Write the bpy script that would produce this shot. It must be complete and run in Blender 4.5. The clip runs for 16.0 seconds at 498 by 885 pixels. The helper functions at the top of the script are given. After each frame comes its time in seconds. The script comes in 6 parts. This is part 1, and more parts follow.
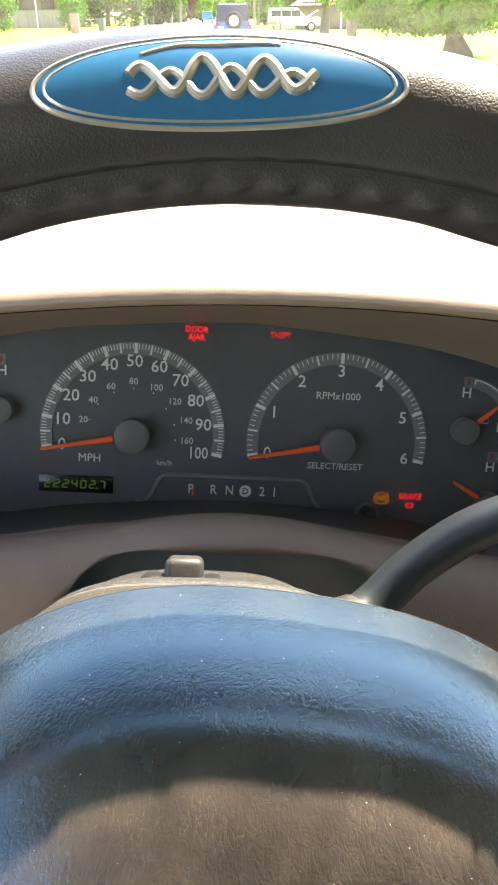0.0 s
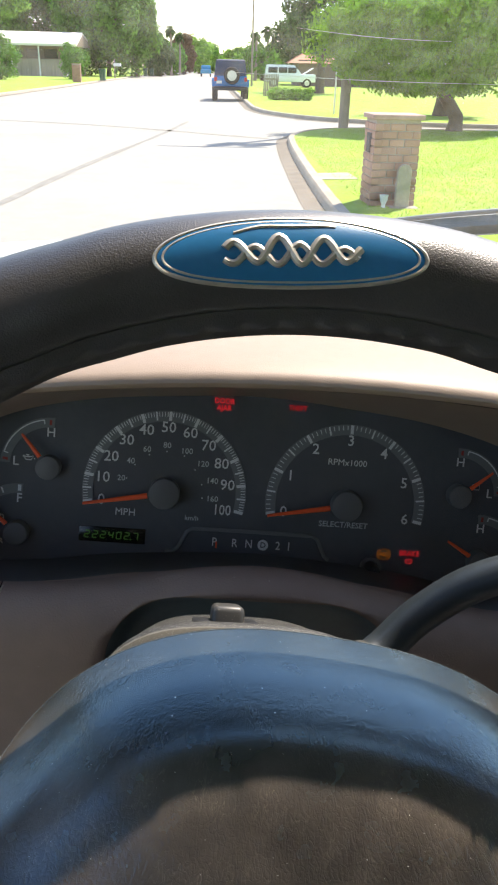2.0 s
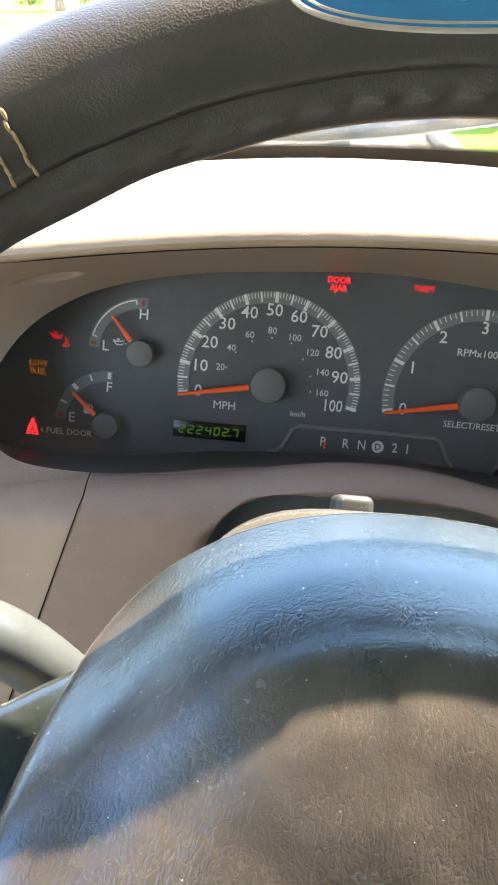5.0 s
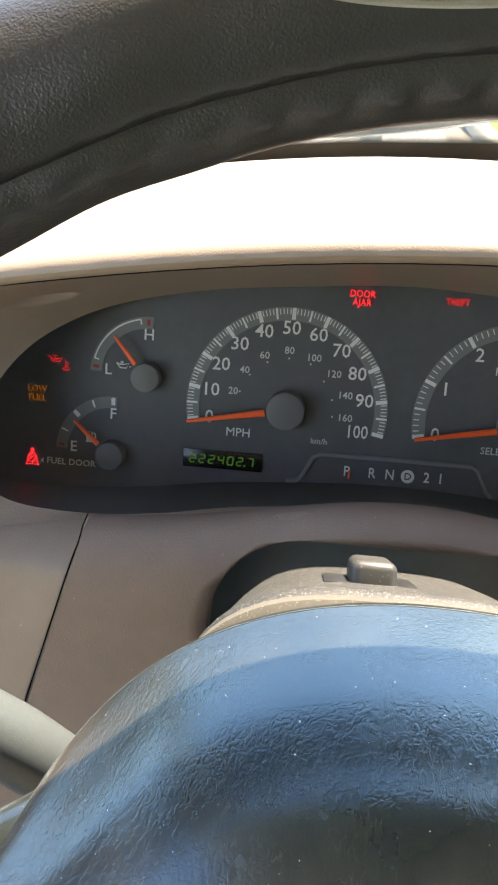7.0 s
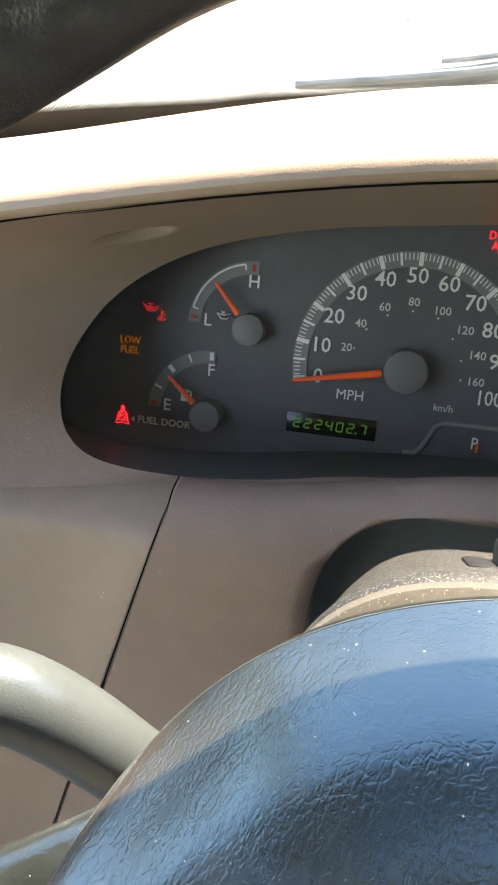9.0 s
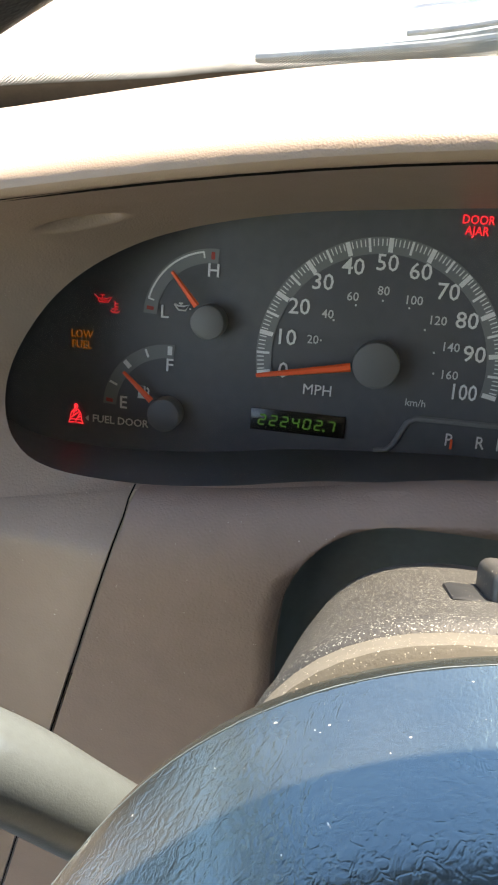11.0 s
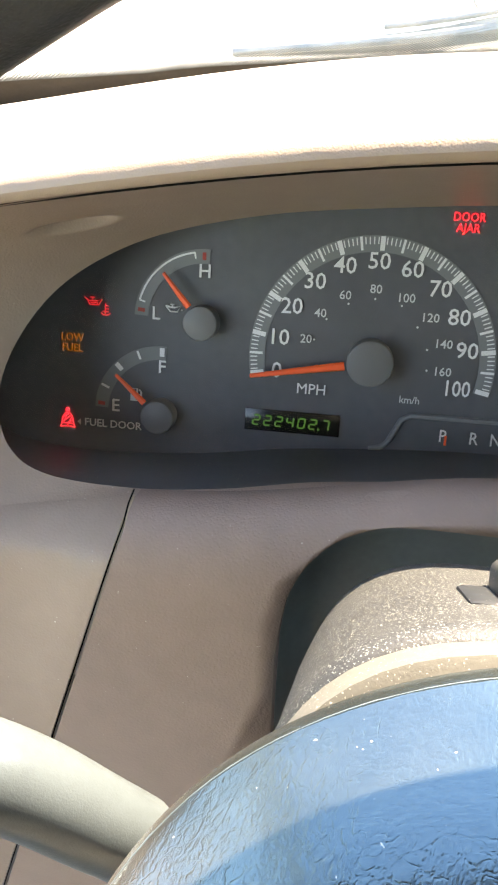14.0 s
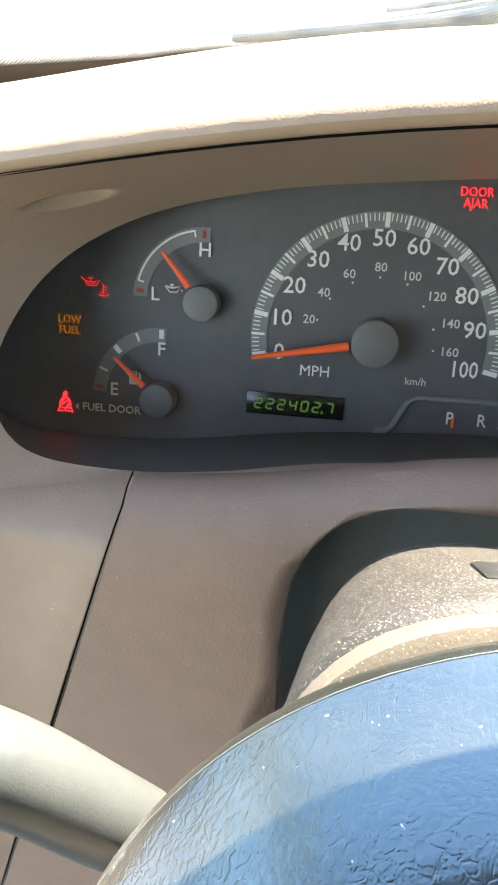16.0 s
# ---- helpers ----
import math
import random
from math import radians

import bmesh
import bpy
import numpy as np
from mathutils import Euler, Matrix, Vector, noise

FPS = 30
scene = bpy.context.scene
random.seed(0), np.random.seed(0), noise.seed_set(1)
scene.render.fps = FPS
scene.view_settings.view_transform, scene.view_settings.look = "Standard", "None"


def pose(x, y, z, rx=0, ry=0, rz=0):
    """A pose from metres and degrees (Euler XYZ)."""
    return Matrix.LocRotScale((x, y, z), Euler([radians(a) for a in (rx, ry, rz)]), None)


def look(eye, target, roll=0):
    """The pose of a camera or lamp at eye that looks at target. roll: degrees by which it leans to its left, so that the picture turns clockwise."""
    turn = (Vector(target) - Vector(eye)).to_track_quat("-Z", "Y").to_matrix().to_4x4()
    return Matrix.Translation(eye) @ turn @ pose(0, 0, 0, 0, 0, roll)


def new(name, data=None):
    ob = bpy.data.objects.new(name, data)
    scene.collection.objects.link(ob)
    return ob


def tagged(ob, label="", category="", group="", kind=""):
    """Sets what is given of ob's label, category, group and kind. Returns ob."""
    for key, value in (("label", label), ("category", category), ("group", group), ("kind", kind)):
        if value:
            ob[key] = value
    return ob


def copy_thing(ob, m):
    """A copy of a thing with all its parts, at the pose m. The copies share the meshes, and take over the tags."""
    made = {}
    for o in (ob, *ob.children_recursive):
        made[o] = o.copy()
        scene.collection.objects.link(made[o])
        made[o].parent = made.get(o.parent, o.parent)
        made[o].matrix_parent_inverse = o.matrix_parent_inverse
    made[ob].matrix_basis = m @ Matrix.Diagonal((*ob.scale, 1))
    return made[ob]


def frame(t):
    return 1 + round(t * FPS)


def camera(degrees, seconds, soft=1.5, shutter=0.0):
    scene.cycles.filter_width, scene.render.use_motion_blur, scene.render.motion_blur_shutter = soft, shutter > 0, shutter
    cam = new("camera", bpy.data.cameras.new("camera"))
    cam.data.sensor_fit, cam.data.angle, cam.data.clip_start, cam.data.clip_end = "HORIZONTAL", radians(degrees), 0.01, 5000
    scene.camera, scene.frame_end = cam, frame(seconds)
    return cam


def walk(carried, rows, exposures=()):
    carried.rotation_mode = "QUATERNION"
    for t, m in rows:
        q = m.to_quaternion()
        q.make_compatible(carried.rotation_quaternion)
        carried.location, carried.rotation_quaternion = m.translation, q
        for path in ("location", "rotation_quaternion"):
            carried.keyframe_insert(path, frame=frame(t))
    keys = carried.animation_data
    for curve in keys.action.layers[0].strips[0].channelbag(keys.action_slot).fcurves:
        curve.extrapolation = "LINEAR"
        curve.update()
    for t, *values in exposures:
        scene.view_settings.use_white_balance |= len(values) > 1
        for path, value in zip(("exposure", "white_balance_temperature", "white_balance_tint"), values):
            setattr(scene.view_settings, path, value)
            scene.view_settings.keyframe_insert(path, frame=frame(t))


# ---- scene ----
cam = camera(35.2, 16.0, soft=2.1)
PATH = [
    (0, (0.0506, -0.3496, 1.5841), (0.0902, 1.4038, 0.6229), -0.55),
    (0.5, (0.0330, -0.3826, 1.6076), (0.0790, 1.3737, 0.6520), 0.13),
    (1, (0.0205, -0.3850, 1.6137), (0.0719, 1.3885, 0.6905), 1.01),
    (1.5, (0.0247, -0.3923, 1.6200), (0.0889, 1.3993, 0.7336), 1.35),
    (2, (0.0314, -0.3893, 1.6160), (0.1043, 1.4139, 0.7541), 1.38),
    (2.5, (0.0279, -0.3829, 1.6138), (0.1078, 1.4234, 0.7588), 1.49),
    (3, (0.0161, -0.3875, 1.6123), (0.1020, 1.4221, 0.7650), 2.00),
    (3.5, (0.0085, -0.3891, 1.5998), (0.0298, 1.4044, 0.7150), 1.51),
    (3.8, (-0.0027, -0.3713, 1.5752), (-0.0819, 1.3699, 0.5945), 0.31),
    (4, (0.0025, -0.3746, 1.5638), (-0.1495, 1.3514, 0.5648), -0.97),
    (4.5, (0.0129, -0.3637, 1.5726), (-0.1260, 1.3582, 0.5646), -0.64),
    (6.8, (0.0315, -0.3279, 1.5711), (-0.1692, 1.3854, 0.5588), -2.64),
    (7, (0.0256, -0.3165, 1.5691), (-0.2079, 1.3891, 0.5510), -2.83),
    (7.5, (0.0126, -0.3007, 1.5478), (-0.4211, 1.3872, 0.5665), -5.18),
    (8, (0.0092, -0.2932, 1.5459), (-0.4617, 1.3701, 0.5400), -5.24),
    (8.5, (0.0103, -0.2894, 1.5394), (-0.4829, 1.3626, 0.5256), -5.19),
    (9, (0.0144, -0.2878, 1.5414), (-0.4544, 1.3552, 0.5019), -4.76),
    (9.5, (0.0243, -0.2843, 1.5429), (-0.4403, 1.3530, 0.4926), -4.98),
    (11.8, (0.0067, -0.2576, 1.5253), (-0.3095, 1.3662, 0.4015), -3.98),
    (12, (0.0066, -0.2560, 1.5220), (-0.2969, 1.3647, 0.3901), -3.97),
    (12.5, (0.0032, -0.2611, 1.5276), (-0.3239, 1.3540, 0.3943), -4.87),
    (13, (0.0035, -0.2676, 1.5379), (-0.3261, 1.3499, 0.4087), -4.99),
    (13.5, (0.0027, -0.2691, 1.5403), (-0.3261, 1.3567, 0.4228), -4.76),
    (14, (0.0047, -0.2665, 1.5408), (-0.3238, 1.3645, 0.4309), -4.61),
    (14.5, (0.0068, -0.2625, 1.5351), (-0.3154, 1.3651, 0.4184), -4.40),
    (15, (0.0045, -0.2579, 1.5311), (-0.3355, 1.3693, 0.4189), -4.88),
    (15.5, (0.0003, -0.2576, 1.5297), (-0.3490, 1.3616, 0.4090), -5.15),
    (16, (0.0032, -0.2634, 1.5323), (-0.3274, 1.3637, 0.4173), -4.90),
]
EXPOSURES = [(t, e, 7450.0 if 0.4 < t < 3.6 else 8600.0, 14.0) for t, e in ((0.0, 2.7), (0.6, 1.9), (1.0, 1.65), (1.5, 1.42), (2.5, 1.45), (3.0, 1.72), (3.5, 2.1), (3.8, 2.5), (4.0, 3.15), (4.5, 3.25), (7.0, 2.8), (7.5, 2.65), (8.0, 2.88), (9.5, 2.88), (12.0, 2.6), (12.5, 2.8), (14.0, 3.5), (16.0, 3.52))]
walk(cam, [(t, look(eye, target, roll)) for t, eye, target, roll in PATH], EXPOSURES)

# ---- world and sun ----
SUN_DIR = Vector((0.347, 0.492, 0.803)).normalized()
world = bpy.data.worlds.new("sky")
scene.world = world
world.use_nodes = True
wn = world.node_tree
sky = wn.nodes.new("ShaderNodeTexSky")
sky.sky_type = "NISHITA"
sky.sun_disc = False
sky.sun_elevation = math.asin(SUN_DIR.z)
sky.sun_rotation = math.atan2(SUN_DIR.x, SUN_DIR.y)
sky.air_density, sky.dust_density, sky.ozone_density = 1.0, 0.3, 3.0
wn.nodes["Background"].inputs["Strength"].default_value = 0.15
wn.links.new(sky.outputs["Color"], wn.nodes["Background"].inputs["Color"])
sun_data = bpy.data.lights.new("sun", "SUN")
sun_data.energy, sun_data.angle, sun_data.color = 3.6, radians(0.53), (1.0, 0.97, 0.91)
sun = new("sun", sun_data)
sun.matrix_world = look(SUN_DIR * 60, (0, 0, 0))

# The truck stands on the crown of the road and leans to the kerb.
T = pose(0, 0, 1.3973, 0, 4.241, 0)


# ---- materials ----
def mat(name, base, rough=0.5, metal=0.0, var=0.0, var_scale=40.0, bump=0.0, bump_scale=400.0, kind="noise",
        spec=0.5, stretch=None, dust=0.0, dust_scale=900.0, dust_color=(0.55, 0.5, 0.42), island=0.0, leaf=0.0):
    m = bpy.data.materials.new(name)
    m.use_nodes = True
    n, l = m.node_tree.nodes, m.node_tree.links
    b = n["Principled BSDF"]
    b.inputs["Roughness"].default_value, b.inputs["Metallic"].default_value = rough, metal
    b.inputs["Specular IOR Level"].default_value = spec
    b.inputs["Base Color"].default_value = (*base, 1)
    co = n.new("ShaderNodeTexCoord")
    src = co.outputs["Object"]
    if stretch:
        mp = n.new("ShaderNodeMapping")
        mp.inputs["Scale"].default_value = stretch
        l.new(src, mp.inputs["Vector"])
        src = mp.outputs["Vector"]
    color = None

    def mix(fac, a, c):
        x = n.new("ShaderNodeMix")
        x.data_type = "RGBA"
        l.new(fac, x.inputs["Factor"])
        for sock, v in ((x.inputs["A"], a), (x.inputs["B"], c)):
            if isinstance(v, tuple):
                sock.default_value = (*v, 1)
            else:
                l.new(v, sock)
        return x.outputs["Result"]

    def noise_tex(scale, detail=4.0, vec=None):
        t = n.new("ShaderNodeTexNoise")
        t.inputs["Scale"].default_value, t.inputs["Detail"].default_value = scale, detail
        l.new(vec or src, t.inputs["Vector"])
        return t.outputs["Fac"]

    def ramp(fac, lo, hi):
        r = n.new("ShaderNodeMapRange")
        r.inputs["From Min"].default_value, r.inputs["From Max"].default_value = lo, hi
        l.new(fac, r.inputs["Value"])
        return r.outputs["Result"]

    if var:
        dark = tuple(c * (1 - var) for c in base)
        light = tuple(min(1, c * (1 + var)) for c in base)
        color = mix(ramp(noise_tex(var_scale, 6), 0.3, 0.7), dark, light)
        fine = mix(ramp(noise_tex(var_scale * 9, 3), 0.35, 0.65), tuple(c * (1 - var * 0.6) for c in base), light)
        h = n.new("ShaderNodeMix")
        h.data_type = "RGBA"
        h.inputs["Factor"].default_value = 0.4
        l.new(color, h.inputs["A"]), l.new(fine, h.inputs["B"])
        color = h.outputs["Result"]
    if island:
        g = n.new("ShaderNodeNewGeometry")
        o = n.new("ShaderNodeObjectInfo")
        add = n.new("ShaderNodeMath")
        add.operation = "ADD"
        l.new(g.outputs["Random Per Island"], add.inputs[0]), l.new(o.outputs["Random"], add.inputs[1])
        fr = n.new("ShaderNodeMath")
        fr.operation = "FRACT"
        l.new(add.outputs[0], fr.inputs[0])
        tint = mix(fr.outputs[0], tuple(c * (1 - island) for c in base), tuple(min(1, c * (1 + island)) for c in base))
        if color is None:
            color = tint
        else:
            h = n.new("ShaderNodeMix")
            h.data_type = "RGBA"
            h.inputs["Factor"].default_value = 0.6
            l.new(color, h.inputs["A"]), l.new(tint, h.inputs["B"])
            color = h.outputs["Result"]
    if dust:
        grains = ramp(noise_tex(dust_scale, 2), 0.72 - dust * 0.12, 0.78 - dust * 0.12)
        color = mix(grains, color if color is not None else base, dust_color)
    if color is not None:
        l.new(color, b.inputs["Base Color"])
    if bump:
        bp = n.new("ShaderNodeBump")
        bp.inputs["Strength"].default_value = bump
        bp.inputs["Distance"].default_value = 0.4 / bump_scale
        if kind == "noise":
            hgt = noise_tex(bump_scale, 5)
        else:
            v = n.new("ShaderNodeTexVoronoi")
            v.feature = "SMOOTH_F1"
            v.inputs["Scale"].default_value = bump_scale
            wv = n.new("ShaderNodeTexNoise")
            wv.inputs["Scale"].default_value = bump_scale * 0.5
            l.new(src, wv.inputs["Vector"])
            av = n.new("ShaderNodeVectorMath")
            av.operation = "MULTIPLY_ADD"
            av.inputs[1].default_value = (1.2 / bump_scale,) * 3
            l.new(wv.outputs["Color"], av.inputs[0]), l.new(src, av.inputs[2])
            l.new(av.outputs[0], v.inputs["Vector"])
            hgt = v.outputs["Distance"]
        l.new(hgt, bp.inputs["Height"])
        l.new(bp.outputs["Normal"], b.inputs["Normal"])
    if leaf:
        tl, mx = n.new("ShaderNodeBsdfTranslucent"), n.new("ShaderNodeMixShader")
        mx.inputs[0].default_value = leaf
        if color is not None:
            l.new(color, tl.inputs["Color"])
        l.new(b.outputs[0], mx.inputs[1]), l.new(tl.outputs[0], mx.inputs[2])
        l.new(mx.outputs[0], n["Material Output"].inputs["Surface"])
    return m


def glow(name, color, strength, base=(0.05, 0.01, 0.01)):
    m = mat(name, base, 0.5)
    b = m.node_tree.nodes["Principled BSDF"]
    b.inputs["Emission Color"].default_value = (*color, 1)
    b.inputs["Emission Strength"].default_value = strength
    return m


def glass(name, tint, haze=0.0, rough=0.03, base=0.04, edge=0.9):
    """Thin clear sheet: lets light straight through, with Fresnel gloss and a film of dust."""
    m = bpy.data.materials.new(name)
    m.use_nodes = True
    n, l = m.node_tree.nodes, m.node_tree.links
    n.remove(n["Principled BSDF"])
    out = n["Material Output"]
    tr, gl, df = n.new("ShaderNodeBsdfTransparent"), n.new("ShaderNodeBsdfGlossy"), n.new("ShaderNodeBsdfTranslucent")
    tr.inputs["Color"].default_value = (*tint, 1)
    gl.inputs["Roughness"].default_value = rough
    df.inputs["Color"].default_value = (0.7, 0.68, 0.62, 1)
    lw, pw, sc = n.new("ShaderNodeLayerWeight"), n.new("ShaderNodeMath"), n.new("ShaderNodeMath")
    lw.inputs["Blend"].default_value = 0.5
    pw.operation, sc.operation = "POWER", "MULTIPLY_ADD"
    pw.inputs[1].default_value, sc.inputs[1].default_value, sc.inputs[2].default_value = 5.0, edge, base
    l.new(lw.outputs["Facing"], pw.inputs[0]), l.new(pw.outputs[0], sc.inputs[0])
    mx = n.new("ShaderNodeMixShader")
    l.new(sc.outputs[0], mx.inputs[0]), l.new(tr.outputs[0], mx.inputs[1]), l.new(gl.outputs[0], mx.inputs[2])
    last = mx.outputs[0]
    if haze:
        co, nt, mr = n.new("ShaderNodeTexCoord"), n.new("ShaderNodeTexNoise"), n.new("ShaderNodeMapRange")
        nt.inputs["Scale"].default_value, nt.inputs["Detail"].default_value = 60, 10
        mr.inputs["From Min"].default_value, mr.inputs["From Max"].default_value = 0.3, 0.9
        mr.inputs["To Max"].default_value = haze
        l.new(co.outputs["Object"], nt.inputs["Vector"]), l.new(nt.outputs["Fac"], mr.inputs["Value"])
        m2 = n.new("ShaderNodeMixShader")
        l.new(mr.outputs[0], m2.inputs[0]), l.new(last, m2.inputs[1]), l.new(df.outputs[0], m2.inputs[2])
        last = m2.outputs[0]
    l.new(last, out.inputs["Surface"])
    return m


M_PAD = mat("beige grained vinyl", (0.30, 0.225, 0.17), 0.55, var=0.06, var_scale=14, bump=0.35, bump_scale=1700, kind="cells")
M_BEZEL = mat("brown moulded plastic", (0.235, 0.178, 0.143), 0.45, var=0.09, var_scale=12, bump=0.3, bump_scale=1300, kind="cells", spec=0.4, dust=-0.25, dust_scale=900, dust_color=(0.55, 0.53, 0.48))
M_FASCIA = mat("taupe dash plastic", (0.224, 0.166, 0.14), 0.55, var=0.1, var_scale=10, bump=0.35, bump_scale=1200, kind="cells", spec=0.3, dust=-0.25, dust_scale=900, dust_color=(0.55, 0.53, 0.48))
M_LEATHER = mat("black leather", (0.033, 0.0305, 0.029), 0.39, var=0.3, var_scale=60, bump=0.55, bump_scale=2250, kind="cells", spec=1.0)
# Lighter than the leather, to paint the sun's glint on pinhole edges.
M_DOT = mat("leather pinhole edge lightened as sun glint", (0.07, 0.066, 0.06), 0.35)


def worn_vinyl(name, lit_face=True):
    """Black vinyl with long fanned creases, fine grain, pale scuffs and specks, its face painted as if sunlit; reads
    the mesh's fan coordinates.
    """
    m = bpy.data.materials.new(name)
    m.use_nodes = True
    n, l = m.node_tree.nodes, m.node_tree.links
    b = n["Principled BSDF"]
    uv, ob = n.new("ShaderNodeTexCoord").outputs["UV"], n.new("ShaderNodeTexCoord").outputs["Object"]

    def tex(src, scale, detail=2.0, distort=0.0):
        mp, t = n.new("ShaderNodeMapping"), n.new("ShaderNodeTexNoise")
        mp.inputs["Scale"].default_value = scale
        t.inputs["Scale"].default_value, t.inputs["Detail"].default_value, t.inputs["Distortion"].default_value = 1.0, detail, distort
        l.new(src, mp.inputs["Vector"]), l.new(mp.outputs[0], t.inputs["Vector"])
        return t.outputs["Fac"]

    def ramp(v, lo, hi, a=0.0, c=1.0):
        r = n.new("ShaderNodeMapRange")
        r.interpolation_type = "SMOOTHSTEP"
        for key, val in (("From Min", lo), ("From Max", hi), ("To Min", a), ("To Max", c)):
            r.inputs[key].default_value = val
        l.new(v, r.inputs["Value"])
        return r.outputs["Result"]

    def math_node(op, *args):
        x = n.new("ShaderNodeMath")
        x.operation = op
        for k, v in enumerate(args):
            if isinstance(v, (int, float)):
                x.inputs[k].default_value = v
            else:
                l.new(v, x.inputs[k])
        return x.outputs[0]

    def mix(fac, a, c):
        x = n.new("ShaderNodeMix")
        x.data_type = "RGBA"
        l.new(fac, x.inputs["Factor"])
        for sock, v in ((x.inputs["A"], a), (x.inputs["B"], c)):
            if isinstance(v, tuple):
                sock.default_value = (*v, 1)
            else:
                l.new(v, sock)
        return x.outputs["Result"]

    ridge = math_node("ABSOLUTE", math_node("SUBTRACT", tex(uv, (780, 240, 1), 2.5, 0.6), 0.5))
    crease = math_node("MULTIPLY", ramp(ridge, 0.0, 0.13), ramp(tex(ob, (26, 26, 26), 2), 0.36, 0.62, 0.55, 1.0))
    grain = tex(uv, (1300, 900, 1), 3)
    net = math_node("ABSOLUTE", math_node("SUBTRACT", tex(ob, (560, 560, 560), 2, 0.4), 0.5))
    crease = math_node("ADD", math_node("MULTIPLY", crease, 0.75), math_node("MULTIPLY", ramp(net, 0.0, 0.1), 0.5))
    height = math_node("ADD", crease, math_node("MULTIPLY", grain, 0.3))
    bp = n.new("ShaderNodeBump")
    bp.inputs["Strength"].default_value, bp.inputs["Distance"].default_value = HUB_BUMP
    l.new(height, bp.inputs["Height"]), l.new(bp.outputs["Normal"], b.inputs["Normal"])
    # Lightens the flat face as if sunlit and leaves the roll dark.
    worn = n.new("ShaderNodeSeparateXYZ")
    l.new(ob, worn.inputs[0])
    face = math_node("MULTIPLY", 1.0 if lit_face else 0.0, ramp(math_node("ADD", worn.outputs["Y"], math_node("MULTIPLY", tex(ob, (45, 45, 45), 4), 0.014)), 0.082, 0.052))
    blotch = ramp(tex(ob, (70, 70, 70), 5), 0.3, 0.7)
    col = mix(face, mix(blotch, HUB_DARK, HUB_LIGHT), mix(blotch, LIT_FACE_DARK, LIT_FACE_LIGHT))
    scuff = math_node("MULTIPLY", ramp(tex(uv, (1100, 70, 1), 3, 0.5), 0.56, 0.72), ramp(tex(ob, (40, 40, 40), 3), 0.42, 0.62))
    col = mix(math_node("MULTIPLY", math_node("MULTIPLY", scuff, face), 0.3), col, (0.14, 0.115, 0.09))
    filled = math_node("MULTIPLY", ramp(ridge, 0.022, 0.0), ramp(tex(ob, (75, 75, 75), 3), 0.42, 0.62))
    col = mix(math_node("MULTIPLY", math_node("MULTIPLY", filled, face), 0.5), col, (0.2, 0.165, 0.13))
    speck = ramp(tex(ob, (1300, 1300, 1300), 1), 0.79, 0.815)
    l.new(mix(speck, col, (0.55, 0.52, 0.46)), b.inputs["Base Color"])
    l.new(ramp(tex(ob, (90, 90, 90), 4), 0.3, 0.7, HUB_ROUGH - 0.03, HUB_ROUGH + 0.04), b.inputs["Roughness"])
    b.inputs["Specular IOR Level"].default_value, b.inputs["IOR"].default_value = 1.0, 1.6
    # Blue tint paints a deeper sky reflection into the gloss.
    b.inputs["Specular Tint"].default_value = (0.40, 0.77, 1.0, 1)
    b.inputs["Sheen Weight"].default_value, b.inputs["Sheen Roughness"].default_value = HUB_SHEEN, 0.45
    b.inputs["Sheen Tint"].default_value = (1.0, 0.86, 0.72, 1)
    return m


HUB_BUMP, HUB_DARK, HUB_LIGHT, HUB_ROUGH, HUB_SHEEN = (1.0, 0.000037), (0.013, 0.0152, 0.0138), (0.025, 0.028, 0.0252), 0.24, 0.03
# Face tones raised to stand in for sun on the flat pad.
LIT_FACE_DARK, LIT_FACE_LIGHT = (0.058, 0.0465, 0.0395), (0.096, 0.077, 0.064)
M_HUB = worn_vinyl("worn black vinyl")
M_SPOKE = worn_vinyl("black vinyl", False)
M_COLUMN = mat("dusty grey plastic", (0.023, 0.023, 0.022), 0.62, var=0.35, var_scale=60, bump=0.7, bump_scale=1500, kind="noise", dust=1.0, dust_scale=2700, dust_color=(0.24, 0.245, 0.215))
M_COLLAR = mat("cream dust film on plastic", (0.085, 0.079, 0.065), 0.8, var=0.2, var_scale=60, bump=0.3, bump_scale=1500, dust=0.5, dust_scale=2400, dust_color=(0.45, 0.42, 0.35))
M_BUTTON = mat("dark grey button plastic", (0.05, 0.05, 0.048), 0.42, var=0.15, var_scale=80, bump=0.15, bump_scale=1800, dust=0.25, dust_scale=1600)
M_COLDARK = mat("dark blue grey plastic", (0.085, 0.108, 0.118), 0.42, var=0.15, var_scale=40, bump=0.15, bump_scale=1300)
M_SWITCH = mat("slate switch plastic", (0.085, 0.085, 0.108), 0.4, var=0.15, var_scale=80, bump=0.15, bump_scale=1500)
# Flat black that stands in for the shade inside gaps.
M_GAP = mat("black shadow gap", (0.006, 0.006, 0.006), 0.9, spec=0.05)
M_STALK = mat("grey satin plastic", (0.12, 0.143, 0.15), 0.28, metal=0.35, var=0.12, var_scale=60, bump=0.25, bump_scale=1800)
M_LEVER = mat("dark grey steel", (0.028, 0.037, 0.043), 0.4, var=0.2, var_scale=80, bump=0.15, bump_scale=1200)
M_FACE = mat("matt black gauge face", (0.072, 0.077, 0.086), 0.6, var=0.2, var_scale=30)
M_SHROUD = mat("black gauge shroud", (0.017, 0.019, 0.021), 0.45, var=0.2, var_scale=30, dust=0.02, dust_scale=1600)
M_INNER = mat("dusty dark grey inner wall", (0.04, 0.045, 0.049), 0.5, var=0.25, var_scale=40, bump=0.15, bump_scale=1500, dust=0.05, dust_scale=1500)
